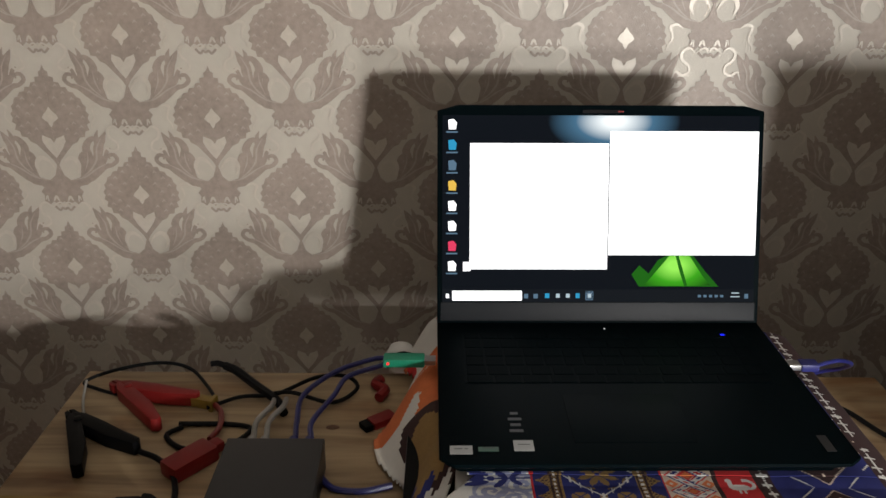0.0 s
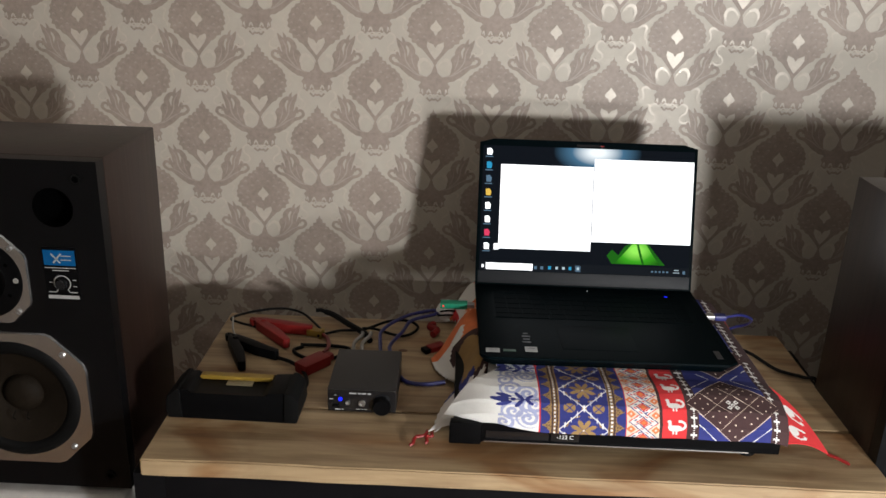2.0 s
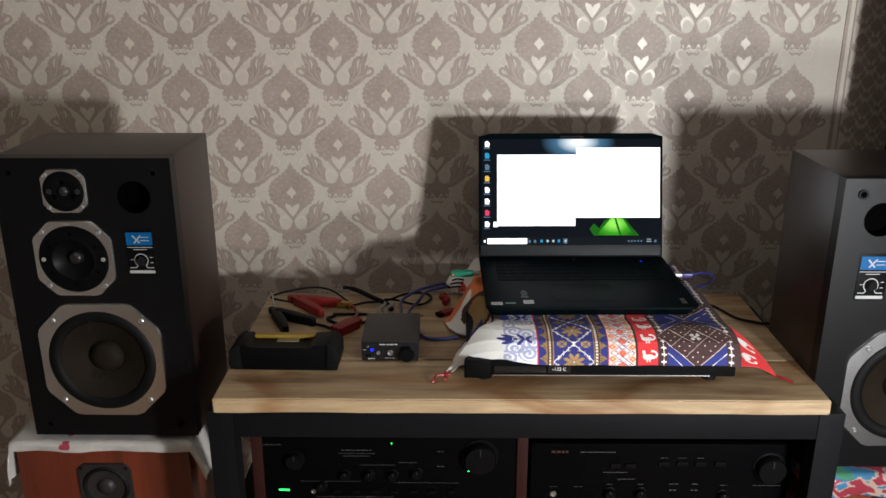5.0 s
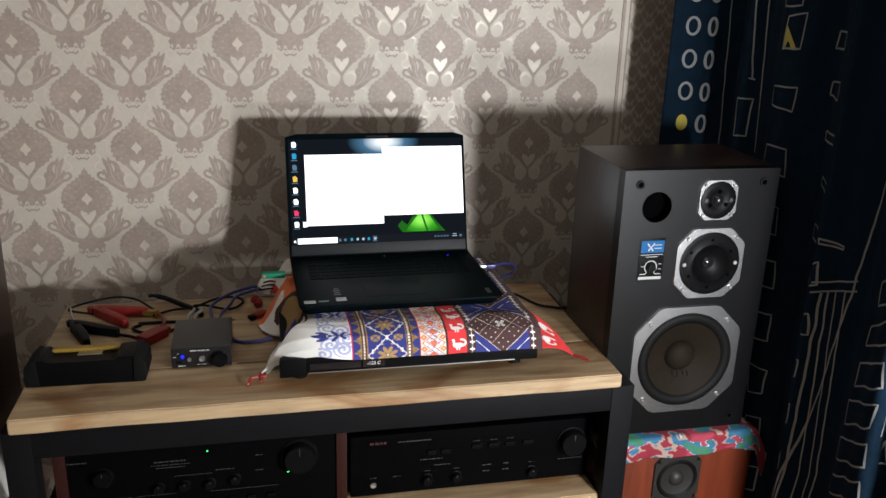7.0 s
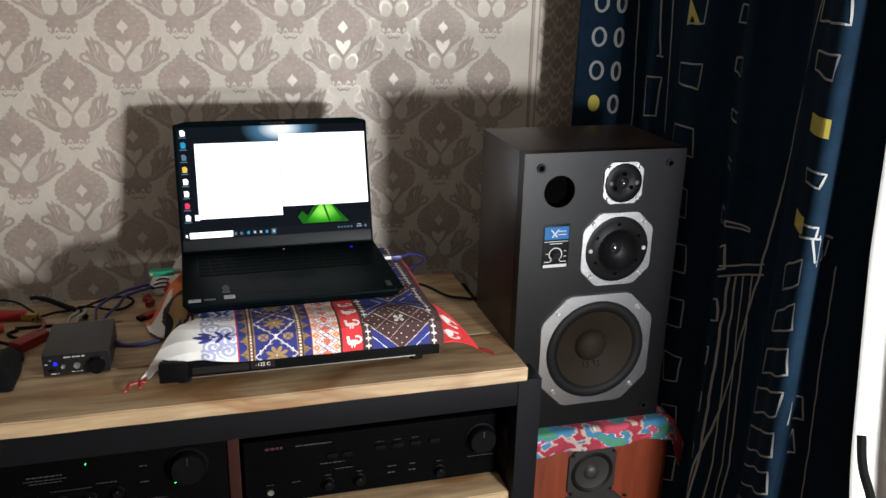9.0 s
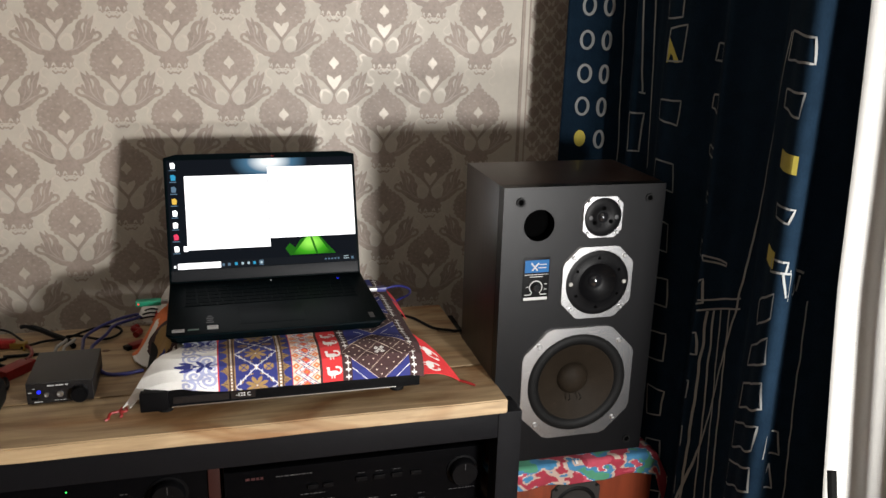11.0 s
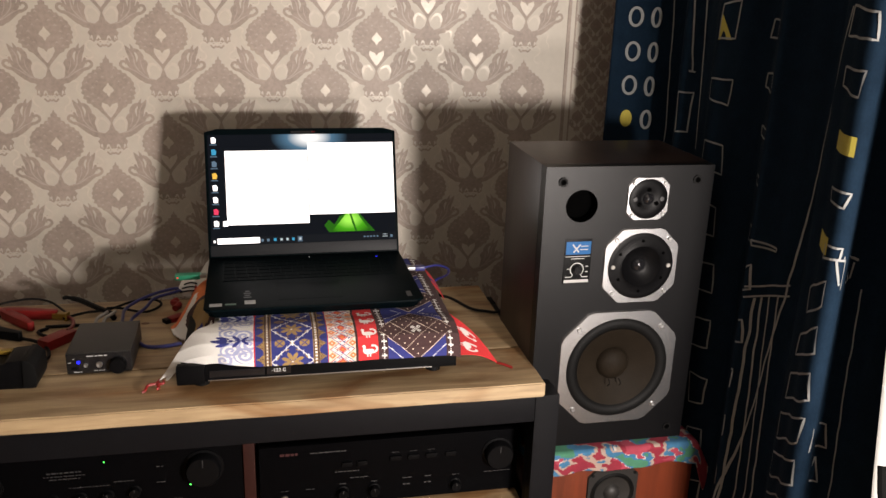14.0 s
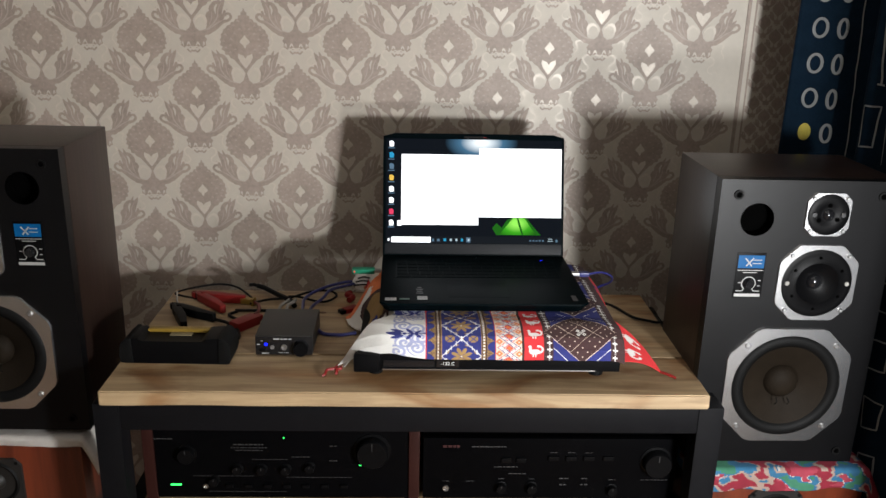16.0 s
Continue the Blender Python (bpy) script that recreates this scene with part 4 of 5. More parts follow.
# second towel, bunched up beside the laptop
def bunch_at(x, v):
    """x: across from the table to the laptop's edge, v: from back to front."""
    y = -0.205 - v
    t = min(1.0, max(0.0, (x + 0.018 - 0.10 * (v - 0.1) ** 2) / 0.055))
    z = 0.754 + 0.070 * (1 - 0.38 * max(0.0, min(1.0, (v - 0.24) / 0.08))) * math.sin(t * math.pi / 2) ** 1.3 + 0.007 * noise.noise((x * 40, v * 22, 2)) + 0.014 * math.exp(-((v - 0.02) / 0.03) ** 2) * t
    return (x + 0.010 * math.sin(v * 34), y, max(z, 0.7522))


def bunch_colour(x, v):
    n = noise.noise((x * 26 + 3, v * 20, 7))
    if v < 0.05:
        return ORANGE if n > 0.12 else (WHITE if x > 0.0 else RED)
    if v < 0.10:
        return WHITE if n > -0.1 else ORANGE
    if v < 0.17:
        return ORANGE if n > -0.22 else WHITE
    if v < 0.275 + 0.012 * math.sin(x * 420):
        return (OCHRE if n > 0.1 else BROWN) if x > 0.002 + 0.006 * math.sin(v * 90) else WHITE
    return BLUE if n > 0.05 and v < 0.31 else WHITE


towel2 = thing("printed_towel", "white towel with orange and brown print, bunched up beside the laptop", "towel")
woven("cloth", -0.028, 0.047, 0.0, 0.345, 0.0025, lambda x, v: x > -0.014 + 0.010 * math.sin(v * 30) + 0.06 * max(0, v - 0.2), bunch_at, bunch_colour, towel2)
part("knotted_end", moved(lathe([(0.0, -0.016), (0.014, -0.012), (0.020, 0.002), (0.013, 0.016), (0, 0.022)], axis="z", seg=16), -0.012, -0.200, 0.772), CLOTH[WHITE], towel2, "white bunched end with dark marks")
for k in range(3):
    part("stripe", tube([(-0.028 + 0.004 * k, -0.2165 + 0.002 * k, 0.770 + 0.007 * k), (-0.012 + 0.002 * k, -0.2205 + 0.003 * k, 0.774 + 0.007 * k), (0.004, -0.2155, 0.772 + 0.007 * k)], 0.0016, seg=6), M_RUBBER, towel2, "dark printed stripe")
part("hem", tube([(-0.034, -0.222, 0.757), (-0.040, -0.232, 0.756), (-0.028, -0.246, 0.757), (-0.034, -0.262, 0.756)], 0.006, seg=8), M_RED, towel2, "red and blue woven hem")

# ---- laptop ----
LX, LW, LY, LZ = 0.207, 0.3515, -0.256, 0.8285
laptop = thing("laptop", "open black laptop with its screen lit, lying on the towel", "laptop", (LX, LY, LZ), turn=1.0)
shell = prism([(-LW / 2, 0.007), (LW / 2, 0.007), (LW / 2, -0.242), (LW / 2 - 0.012, -0.252), (-LW / 2 + 0.012, -0.252), (-LW / 2, -0.242)], 0.0, 0.0205, "z", bevel=0.003)
for vert in shell.verts:
    if vert.co.z < 0.008:
        vert.co.x *= 0.965
        vert.co.y = min(vert.co.y, 0.0) * 0.93
base = part("base", shell, M_LAPTOP, laptop, "black keyboard base")
part("keyboard_well", box(-0.150, 0.150, -0.125, -0.022, 0.0203, 0.0208), M_LAPTOP, base)
rows = ((-0.030, 0.010, 17), (-0.048, 0.0145, 16), (-0.066, 0.0145, 15), (-0.084, 0.0145, 15), (-0.102, 0.0145, 14), (-0.118, 0.0125, 11))
key_me = {}
for y, deep, n in rows:
    w = 0.296 / n
    for k in range(n):
        name = "key"
        if (n, deep) not in key_me:
            key_me[n, deep] = finish(box(-w / 2 + 0.0012, w / 2 - 0.0012, -deep / 2, deep / 2, 0.0, 0.0005, 0.0002, seg=1), 0)
            key_me[n, deep].materials.append(M_KEY)
        ob = new(name, key_me[n, deep])
        ob.parent = base
        ob.location = (-0.148 + (k + 0.5) * w, y, 0.0209)
part("touchpad", box(-0.060, 0.045, -0.222, -0.145, 0.0203, 0.0208, 0.0004), M_LAPTOP, base)
part("power_light", box(0.004, 0.0056, -0.0132, -0.0120, 0.0205, 0.0210), mat("white_led", (1, 1, 1), emit=0.7), base)
part("key_light", box(0.1255, 0.1300, -0.0295, -0.0270, 0.0214, 0.0218), M_BLUELED, base, "blue lit power key")
for x, y, w, d, m in ((-0.157, -0.232, 0.019, 0.012, M_DIMPRINT), (-0.134, -0.231, 0.017, 0.006, M_STICKER), (-0.104, -0.226, 0.017, 0.015, M_DIMPRINT)):
    st = part("sticker", box(x - w / 2, x + w / 2, y - d / 2, y + d / 2, 0.0205, 0.0209), m, base, "small paper sticker" if m is M_DIMPRINT else "small green sticker")
    dashes(st, [(x, -0.003, w * 0.7, 0.001), (x, 0.0, w * 0.6, 0.001)]).matrix_basis = Matrix.Translation((0, y, 0.0215)) @ Matrix.Rotation(radians(-90), 4, "X")
for k, w in enumerate((0.012, 0.009, 0.012, 0.007)):
    part("sticker_line", box(-0.108 - w / 2, -0.108 + w / 2, -0.206 + 0.009 * k, -0.202 + 0.009 * k, 0.0205, 0.0208), M_GREYP, base)
part("brand_plate", box(0.150, 0.158, -0.235, -0.212, 0.0205, 0.0209), M_GREYP, base, "grey maker's plate")
for x in (-0.105, 0.105):
    part("hinge", moved(lathe([(0.0052, -0.028), (0.0052, 0.028), (0, 0.028)], axis="x", seg=16), x, 0.004, 0.0165), M_LAPTOP, base)
for x, y in ((-0.14, -0.03), (0.14, -0.03), (-0.14, -0.225), (0.14, -0.225)):
    part("foot", moved(box(-0.02, 0.02, -0.004, 0.004, -0.0025, 0.0), x, y, 0), M_RUBBER, base)
LID = 0.236
lid = part("lid", prism([(-LW / 2, 0.0), (LW / 2, 0.0), (LW / 2, LID - 0.006), (LW / 2 - 0.022, LID), (LW / 2 - 0.10, LID), (-LW / 2 + 0.10, LID), (-LW / 2 + 0.022, LID), (-LW / 2, LID - 0.006)], -0.003, 0.003, "y", bevel=0.0012), M_LAPTOP, laptop, "black screen lid")
lid.matrix_basis = pose(0, 0.004, 0.0195, -17.0, 0, 0)
SX0, SX1, SZ0, SZ1 = -LW / 2 + 0.0055, LW / 2 - 0.0055, 0.0235, LID - 0.011


def glow(name, r, g, b, s):
    return mat(name, (r, g, b), emit=s)


G_DARK, G_WHITE, G_BAR = glow("screen_dark", 0.0030, 0.0048, 0.0080, 1.0), glow("screen_white", 1.0, 1.0, 1.0, 1.6), glow("screen_bar", 0.006, 0.008, 0.011, 1.0)
G_GREEN2, G_CYAN, G_YEL, G_RED, G_HAZE = glow("screen_green_dim", 0.012, 0.12, 0.006, 1.0), glow("screen_cyan", 0.03, 0.30, 0.52, 1.0), glow("screen_yellow", 0.8, 0.5, 0.08, 1.0), glow("screen_red", 0.75, 0.05, 0.12, 1.0), glow("screen_haze", 0.10, 0.17, 0.24, 1.0)
part("chin", box(-LW / 2 + 0.004, LW / 2 - 0.004, -0.0038, -0.0030, 0.003, 0.0228, 0.0003), mat("laptop_bezel", (0.010, 0.011, 0.013), 0.5, vary=0.1, scale=200, spec=0.15), lid, "dark grey lower screen border")
screen = part("screen", box(SX0, SX1, -0.0036, -0.0031, SZ0, SZ1), G_DARK, lid, "lit screen with two white windows")
LAYERS = [-0.0040, -0.0042, -0.0044, -0.0046]


def shown(name, m, shapes, layer, label=""):
    for pts in shapes:
        sh = Sheet(lambda u, v: (SX0 + u * (SX1 - SX0), LAYERS[layer], SZ1 - v * (SZ1 - SZ0)))
        sh.fill(pts)
        sh.make(name, [m], screen, label)


def rect(u0, v0, u1, v1):
    return [(u0, v0), (u1, v0), (u1, v1), (u0, v1)]


def gradient_glow(name, x, z, kx, kz, inner, mid, outer, bend=0.42):
    """A lit patch of the desktop picture that fades from a bright middle."""
    m = bpy.data.materials.new(name)
    m.use_nodes = True
    nt = m.node_tree
    b = nt.nodes["Principled BSDF"]
    co = nt.nodes.new("ShaderNodeTexCoord")
    mp = nt.nodes.new("ShaderNodeMapping")
    mp.inputs["Location"].default_value = (-x * kx, 0, -z * kz)
    mp.inputs["Scale"].default_value = (kx, 0, kz)
    nt.links.new(co.outputs["Object"], mp.inputs["Vector"])
    gr = nt.nodes.new("ShaderNodeTexGradient")
    gr.gradient_type = "SPHERICAL"
    nt.links.new(mp.outputs[0], gr.inputs["Vector"])
    ramp = nt.nodes.new("ShaderNodeValToRGB")
    ramp.color_ramp.elements[0].color = (*outer, 1)
    ramp.color_ramp.elements[1].color = (*inner, 1)
    ramp.color_ramp.elements[1].position = 0.85
    ramp.color_ramp.elements.new(bend).color = (*mid, 1)
    nt.links.new(gr.outputs["Fac"], ramp.inputs[0])
    nt.links.new(ramp.outputs[0], b.inputs["Emission Color"])
    b.inputs["Emission Strength"].default_value = 1.0
    b.inputs["Specular IOR Level"].default_value = 0.0
    b.inputs["Base Color"].default_value = (0.003, 0.003, 0.003, 1)
    return m


def on_screen(u, v):
    return SX0 + u * (SX1 - SX0), SZ1 - v * (SZ1 - SZ0)


G_TENT = gradient_glow("screen_tent", *on_screen(0.745, 0.80), 20, 30, (0.32, 0.85, 0.10), (0.045, 0.36, 0.010), (0.006, 0.06, 0.003), 0.45)
shown("picture_sky", gradient_glow("screen_beam", 0.014, SZ1 - 0.006, 14, 27, (0.95, 1.0, 1.0), (0.06, 0.15, 0.24), (0.0030, 0.0048, 0.0080)), [rect(0.08, 0.0, 1.0, 0.16)], 0)
shown("window_pane", G_WHITE, [rect(0.087, 0.147, 0.526, 0.822), rect(0.529, 0.082, 1.0, 0.745)], 1, "white open window")
shown("tent", G_GREEN2, [[(0.605, 0.85), (0.63, 0.80), (0.66, 0.845), (0.69, 0.77), (0.72, 0.745), (0.80, 0.745), (0.84, 0.83), (0.885, 0.915), (0.63, 0.915)]], 0, "glowing green tent on the wallpaper")
shown("tent_front", G_TENT, [[(0.645, 0.91), (0.70, 0.80), (0.725, 0.748), (0.745, 0.748), (0.76, 0.84), (0.775, 0.912)], [(0.785, 0.912), (0.765, 0.80), (0.755, 0.748), (0.79, 0.748), (0.83, 0.85), (0.858, 0.908)]], 2)
shown("task_bar", G_BAR, [rect(0.0, 0.930, 1.0, 1.0)], 2)
shown("search_box", G_WHITE, [rect(0.032, 0.938, 0.255, 0.992), rect(0.012, 0.955, 0.022, 0.978)], 3)
shown("task_icons", G_CYAN, [rect(0.329, 0.952, 0.343, 0.978), rect(0.427, 0.952, 0.440, 0.978)], 3)
shown("task_icons", G_HAZE, [rect(0.458, 0.940, 0.484, 0.990)], 2)
shown("task_icons", glow("screen_pale", 0.45, 0.55, 0.6, 1.0), [rect(0.364, 0.954, 0.376, 0.976), rect(0.396, 0.954, 0.408, 0.976), rect(0.466, 0.954, 0.477, 0.976), rect(0.928, 0.947, 0.952, 0.953), rect(0.925, 0.967, 0.955, 0.973)], 3)
shown("task_icons", G_HAZE, [rect(0.262, 0.955, 0.275, 0.98), rect(0.292, 0.955, 0.306, 0.98), ] + [rect(0.82 + 0.018 * k, 0.960, 0.830 + 0.018 * k, 0.974) for k in range(5)] + [rect(0.97, 0.955, 0.982, 0.98)], 3)
ICONS = (G_WHITE, G_CYAN, G_HAZE, G_YEL, G_WHITE, G_WHITE, G_RED, G_WHITE)
for k, m in enumerate(ICONS):
    v = 0.025 + 0.108 * k
    shown("desktop_icon", m, [[(0.018, v), (0.035, v - 0.005), (0.045, v + 0.015), (0.042, v + 0.05), (0.020, v + 0.05)]], 1)
    shown("icon_caption", G_HAZE, [rect(0.012, v + 0.060, 0.048, v + 0.068)], 1)
shown("desktop_icon", G_WHITE, [rect(0.066, 0.782, 0.090, 0.832)], 3)
part("camera_bar", box(-0.020, 0.020, -0.0034, -0.0031, LID - 0.0085, LID - 0.0050), M_GLOSS, lid)
part("camera_light", box(0.018, 0.024, -0.0036, -0.0033, LID - 0.0075, LID - 0.0060), M_RED, lid)

# ---- small things on the table ----
dongle = thing("usb_dongle", "green USB stick plugged into the laptop's side", "usb stick", (0.0295, -0.325, 0.836))
part("shell", box(-0.052, -0.010, -0.008, 0.008, 0.0, 0.009, 0.002), M_GREEN, dongle)
part("plug", box(-0.010, 0.001, -0.006, 0.006, 0.002, 0.007), M_CHROME, dongle)
part("indicator", box(-0.0485, -0.046, -0.0088, -0.0078, 0.0035, 0.0060), M_REDLED, dongle, "red indicator light")

stick = thing("usb_stick", "dark red USB stick lying on the table", "usb stick", (-0.026, -0.302, TOP), turn=38)
part("shell", box(-0.017, 0.013, -0.0085, 0.0085, 0.0, 0.009, 0.003), M_RED, stick)
part("cap", box(-0.027, -0.0172, -0.0075, 0.0075, 0.001, 0.008, 0.0015), M_PLASTIC, stick)

dac = thing("headphone_amplifier", "small dark grey desktop amplifier with a blue light", "amplifier", (-0.1235, -0.508, TOP), turn=0.5)
part("case", box(-0.0475, 0.0475, 0.002, 0.122, 0.003, 0.037, 0.0015), M_AMPBOX, dac, "dark grey aluminium case")
part("front_panel", box(-0.047, 0.047, 0.0, 0.0019, 0.0035, 0.0365, 0.0005), M_GLOSS, dac, "glossy black front panel")
part("volume_knob", moved(lathe([(0.0122, 0.0), (0.0122, 0.010), (0.0112, 0.0115), (0, 0.0115)], seg=36), 0.0285, 0, 0.0165), M_PLASTIC, dac)
part("light", moved(lathe([(0.0030, 0.0), (0.0028, 0.001), (0, 0.0014)], seg=16), -0.0295, 0, 0.0225), M_BLUELED, dac, "bright blue power light")
for x, r in ((-0.019, 0.0032), (0.0005, 0.0048)):
    part("socket", moved(lathe([(r, 0.0), (r, 0.0025), (r * 0.6, 0.0025), (r * 0.5, 0.0008), (0, 0.0008)], seg=18), x, 0, 0.0175), M_CHROME, dac, "headphone socket")
part("switch", box(-0.040, -0.031, -0.002, 0.0, 0.011, 0.0145, 0.0005), M_PLASTIC, dac)
dashes(dac, [(-0.012, 0.0322, 0.010, 0.0022), (0.004, 0.0322, 0.018, 0.0022), (-0.031, 0.0065, 0.012, 0.0018), (0.0, 0.0075, 0.016, 0.0009), (-0.042, 0.0225, 0.005, 0.0014), (-0.036, 0.0285, 0.003, 0.0012)], m=M_DIMPRINT)
for x in (-0.037, 0.037):
    for y in (0.015, 0.105):
        part("foot", moved(lathe([(0.005, 0.0), (0.005, 0.0031), (0, 0.0031)], axis="z", seg=12), x, y, 0), M_RUBBER, dac)
for k, x in enumerate((-0.030, -0.017, 0.012, 0.028)):
    part("plug", moved(lathe([(0.0048, 0.0), (0.0048, 0.020), (0.003, 0.026), (0, 0.026)], axis="y", seg=14), x, 0.1475, 0.018), M_GREY if k < 2 else M_BLUECABLE, dac, "cable plug at the back")

jump = thing("jump_starter", "black and yellow car jump starter lying on the table", "jump starter", (-0.295, -0.540, TOP), turn=-1)
part("body", prism([(-0.083, 0.0), (-0.088, 0.012), (-0.086, 0.034), (-0.072, 0.044), (-0.060, 0.0445), (-0.052, 0.037), (0.040, 0.037), (0.050, 0.0445), (0.070, 0.046), (0.086, 0.038), (0.089, 0.012), (0.083, 0.0)], 0.0, 0.056, "y", bevel=0.003), M_PLASTIC, jump, "dark rubbery body")
part("bumper", prism([(-0.088, 0.002), (-0.090, 0.014), (-0.088, 0.034), (-0.076, 0.045), (-0.070, 0.045), (-0.068, 0.002)], -0.003, 0.059, "y", bevel=0.003), M_RUBBER, jump)
part("bumper", prism([(0.070, 0.002), (0.072, 0.047), (0.080, 0.046), (0.090, 0.036), (0.091, 0.014), (0.088, 0.002)], -0.003, 0.059, "y", bevel=0.003), M_RUBBER, jump)
part("yellow_cover", prism([(-0.060, 0.0372), (-0.054, 0.0435), (0.044, 0.0435), (0.050, 0.0372)], 0.043, 0.0555, "y", bevel=0.002), M_YELLOW, jump, "yellow top cover")
part("label_plate", box(-0.016, 0.020, 0.030, 0.0425, 0.0365, 0.0385, 0.0005), M_YELLOWGREY, jump, "small worn plate")

def clamp(name, place, turn, m, label, size=0.86):
    """A battery clamp: two long handles on a pivot with a jaw."""
    ob = thing(name, label, "clamp", place, "battery clamps", turn)
    for k in (-1, 1):
        grip = [(0.012, 0.004), (0.0, 0.013), (-0.035, 0.023), (-0.094, 0.041), (-0.100, 0.036), (-0.100, 0.029), (-0.060, 0.010), (-0.020, 0.000), (0.012, -0.003)]
        part("handle", prism([(u * size, v * size * k) for u, v in grip], 0.002, 0.018, "z", bevel=0.003), m, ob)
        jaw = [(0.004, 0.001), (0.014, 0.008), (0.024, 0.006), (0.027, 0.0005), (0.013, 0.0018)]
        part("jaw", prism([(u * size, v * size * k) for u, v in jaw], 0.005, 0.015, "z", bevel=0.001), m, ob)
    part("pivot", moved(lathe([(0.0045, 0.0), (0.0045, 0.0192), (0.002, 0.0198), (0, 0.0198)], axis="z", seg=16), -0.006, 0.0, 0.0), m, ob)
    return ob


clamp("red_clamp", (-0.322, -0.256, TOP), 150, M_RED, "red battery clamp lying open on the table")
clamp("black_clamp", (-0.350, -0.322, TOP), 132, M_PLASTIC, "black battery clamp lying on the table")
plug = thing("red_plug", "red plastic plug housing of the clamp cable", "plug", (-0.212, -0.383, TOP), turn=52)
part("housing", box(-0.027, 0.025, -0.013, 0.013, 0.0, 0.017, 0.004), M_RED, plug)
part("neck", box(0.025, 0.037, -0.007, 0.007, 0.003, 0.014, 0.003), M_RED, plug)
xt = thing("yellow_connector", "small yellow power connector on a cable", "connector", (-0.228, -0.275, TOP), turn=-15)
part("housing", box(-0.013, 0.009, -0.006, 0.006, 0.002, 0.013, 0.0015), M_YELLOW, xt)
part("collar", box(0.009, 0.014, -0.0075, 0.0075, 0.0, 0.0145, 0.0015), M_YELLOW, xt)


def cable(label, pts, r=0.0022, m=M_CABLE, name="cable"):
    return tagged(part(name, tube(pts, r), m), label, "cable", "cables on the table")


T = TOP
cable("thin black cable looping over the table's back edge", [(-0.316, -0.262, T + 0.004), (-0.360, -0.244, T + 0.004), (-0.378, -0.232, T + 0.006), (-0.350, -0.208, T + 0.008), (-0.300, -0.199, T + 0.013), (-0.262, -0.207, T + 0.010), (-0.230, -0.245, T + 0.006), (-0.216, -0.272, T + 0.008)], 0.0021)
cable("grey wire hanging from the clamp cable", [(-0.374, -0.236, T + 0.010), (-0.366, -0.268, T + 0.004), (-0.350, -0.305, T + 0.006)], 0.0016, M_GREY)
cable("black cable wound across the table", [(-0.222, -0.285, T + 0.006), (-0.190, -0.262, T + 0.006), (-0.150, -0.262, T + 0.010), (-0.110, -0.225, T + 0.010), (-0.075, -0.222, T + 0.010), (-0.060, -0.245, T + 0.008), (-0.085, -0.272, T + 0.006), (-0.130, -0.262, T + 0.012), (-0.150, -0.270, T + 0.016)], 0.0024)
cable("black cable coiled beside the small amplifier", [(-0.240, -0.318, T + 0.003), (-0.252, -0.335, T + 0.003), (-0.225, -0.358, T + 0.003), (-0.185, -0.352, T + 0.003), (-0.165, -0.325, T + 0.005), (-0.190, -0.312, T + 0.003), (-0.245, -0.312, T + 0.003)], 0.0028)
cable("black lead of the clamp", [(-0.268, -0.368, T + 0.007), (-0.245, -0.380, T + 0.006), (-0.222, -0.408, T + 0.006), (-0.212, -0.448, T + 0.006), (-0.228, -0.475, T + 0.010)], 0.0030)
cable("red lead of the plug", [(-0.202, -0.350, T + 0.010), (-0.198, -0.325, T + 0.008), (-0.204, -0.295, T + 0.007), (-0.216, -0.279, T + 0.007)], 0.0032, M_REDCABLE)
tie = thing("cable_end", "bundled black cable end sticking up from the table", "cable", (-0.175, -0.245, TOP))
part("cable_loom", tube([(-0.046, 0.042, 0.012), (-0.030, 0.030, 0.012), (0.0, 0.0, 0.010), (0.028, -0.030, 0.010), (0.040, -0.050, 0.006)], 0.0050), M_CABLE, tie)
part("strands", tube([(-0.046, 0.042, 0.012), (-0.056, 0.046, 0.013), (-0.064, 0.046, 0.012)], 0.0036), M_CABLE, tie)
for dx, m in ((-0.030, M_GREY), (-0.017, M_GREY)):
    x = -0.1235 + dx
    cable("grey cable behind the small amplifier", [(x, -0.362, T + 0.018), (x - 0.002, -0.335, T + 0.022), (x + 0.006, -0.300, T + 0.018), (x + 0.004, -0.272, T + 0.010)], 0.0030, m)
for k, dx in enumerate((0.012, 0.028)):
    x = -0.1235 + dx
    cable("blue signal cable running to the laptop's back", [(x, -0.358, T + 0.018), (x - 0.004, -0.325, T + 0.016), (x - 0.006 + 0.018 * k, -0.270, T + 0.014), (x + 0.024, -0.226 - 0.010 * k, T + 0.018), (x + 0.060, -0.206 - 0.012 * k, T + 0.022), (-0.030, -0.200 - 0.012 * k, T + 0.022), (-0.005, -0.212, T + 0.018)], 0.0030, M_BLUECABLE)
cable("dark blue cable from the small amplifier under the towel", [(-0.083, -0.400, T + 0.006), (-0.066, -0.420, T + 0.004), (-0.038, -0.424, T + 0.004), (-0.010, -0.415, T + 0.004)], 0.0032, M_BLUECABLE)
usb = thing("usb_cable", "blue USB cable plugged into the laptop", "cable", (0.384, -0.330, 0.838))
part("plug", box(0.0, 0.016, -0.006, 0.006, 0.0, 0.006, 0.001), M_CHROME, usb)
part("grip", box(0.016, 0.034, -0.007, 0.007, -0.001, 0.007, 0.002), M_BLUECABLE, usb)
part("lead", tube([(0.034, 0.0, 0.003), (0.060, 0.010, 0.003), (0.085, 0.030, -0.012), (0.090, 0.060, -0.035), (0.070, 0.080, -0.055), (0.050, 0.070, -0.080)], 0.0022), M_BLUECABLE, usb)
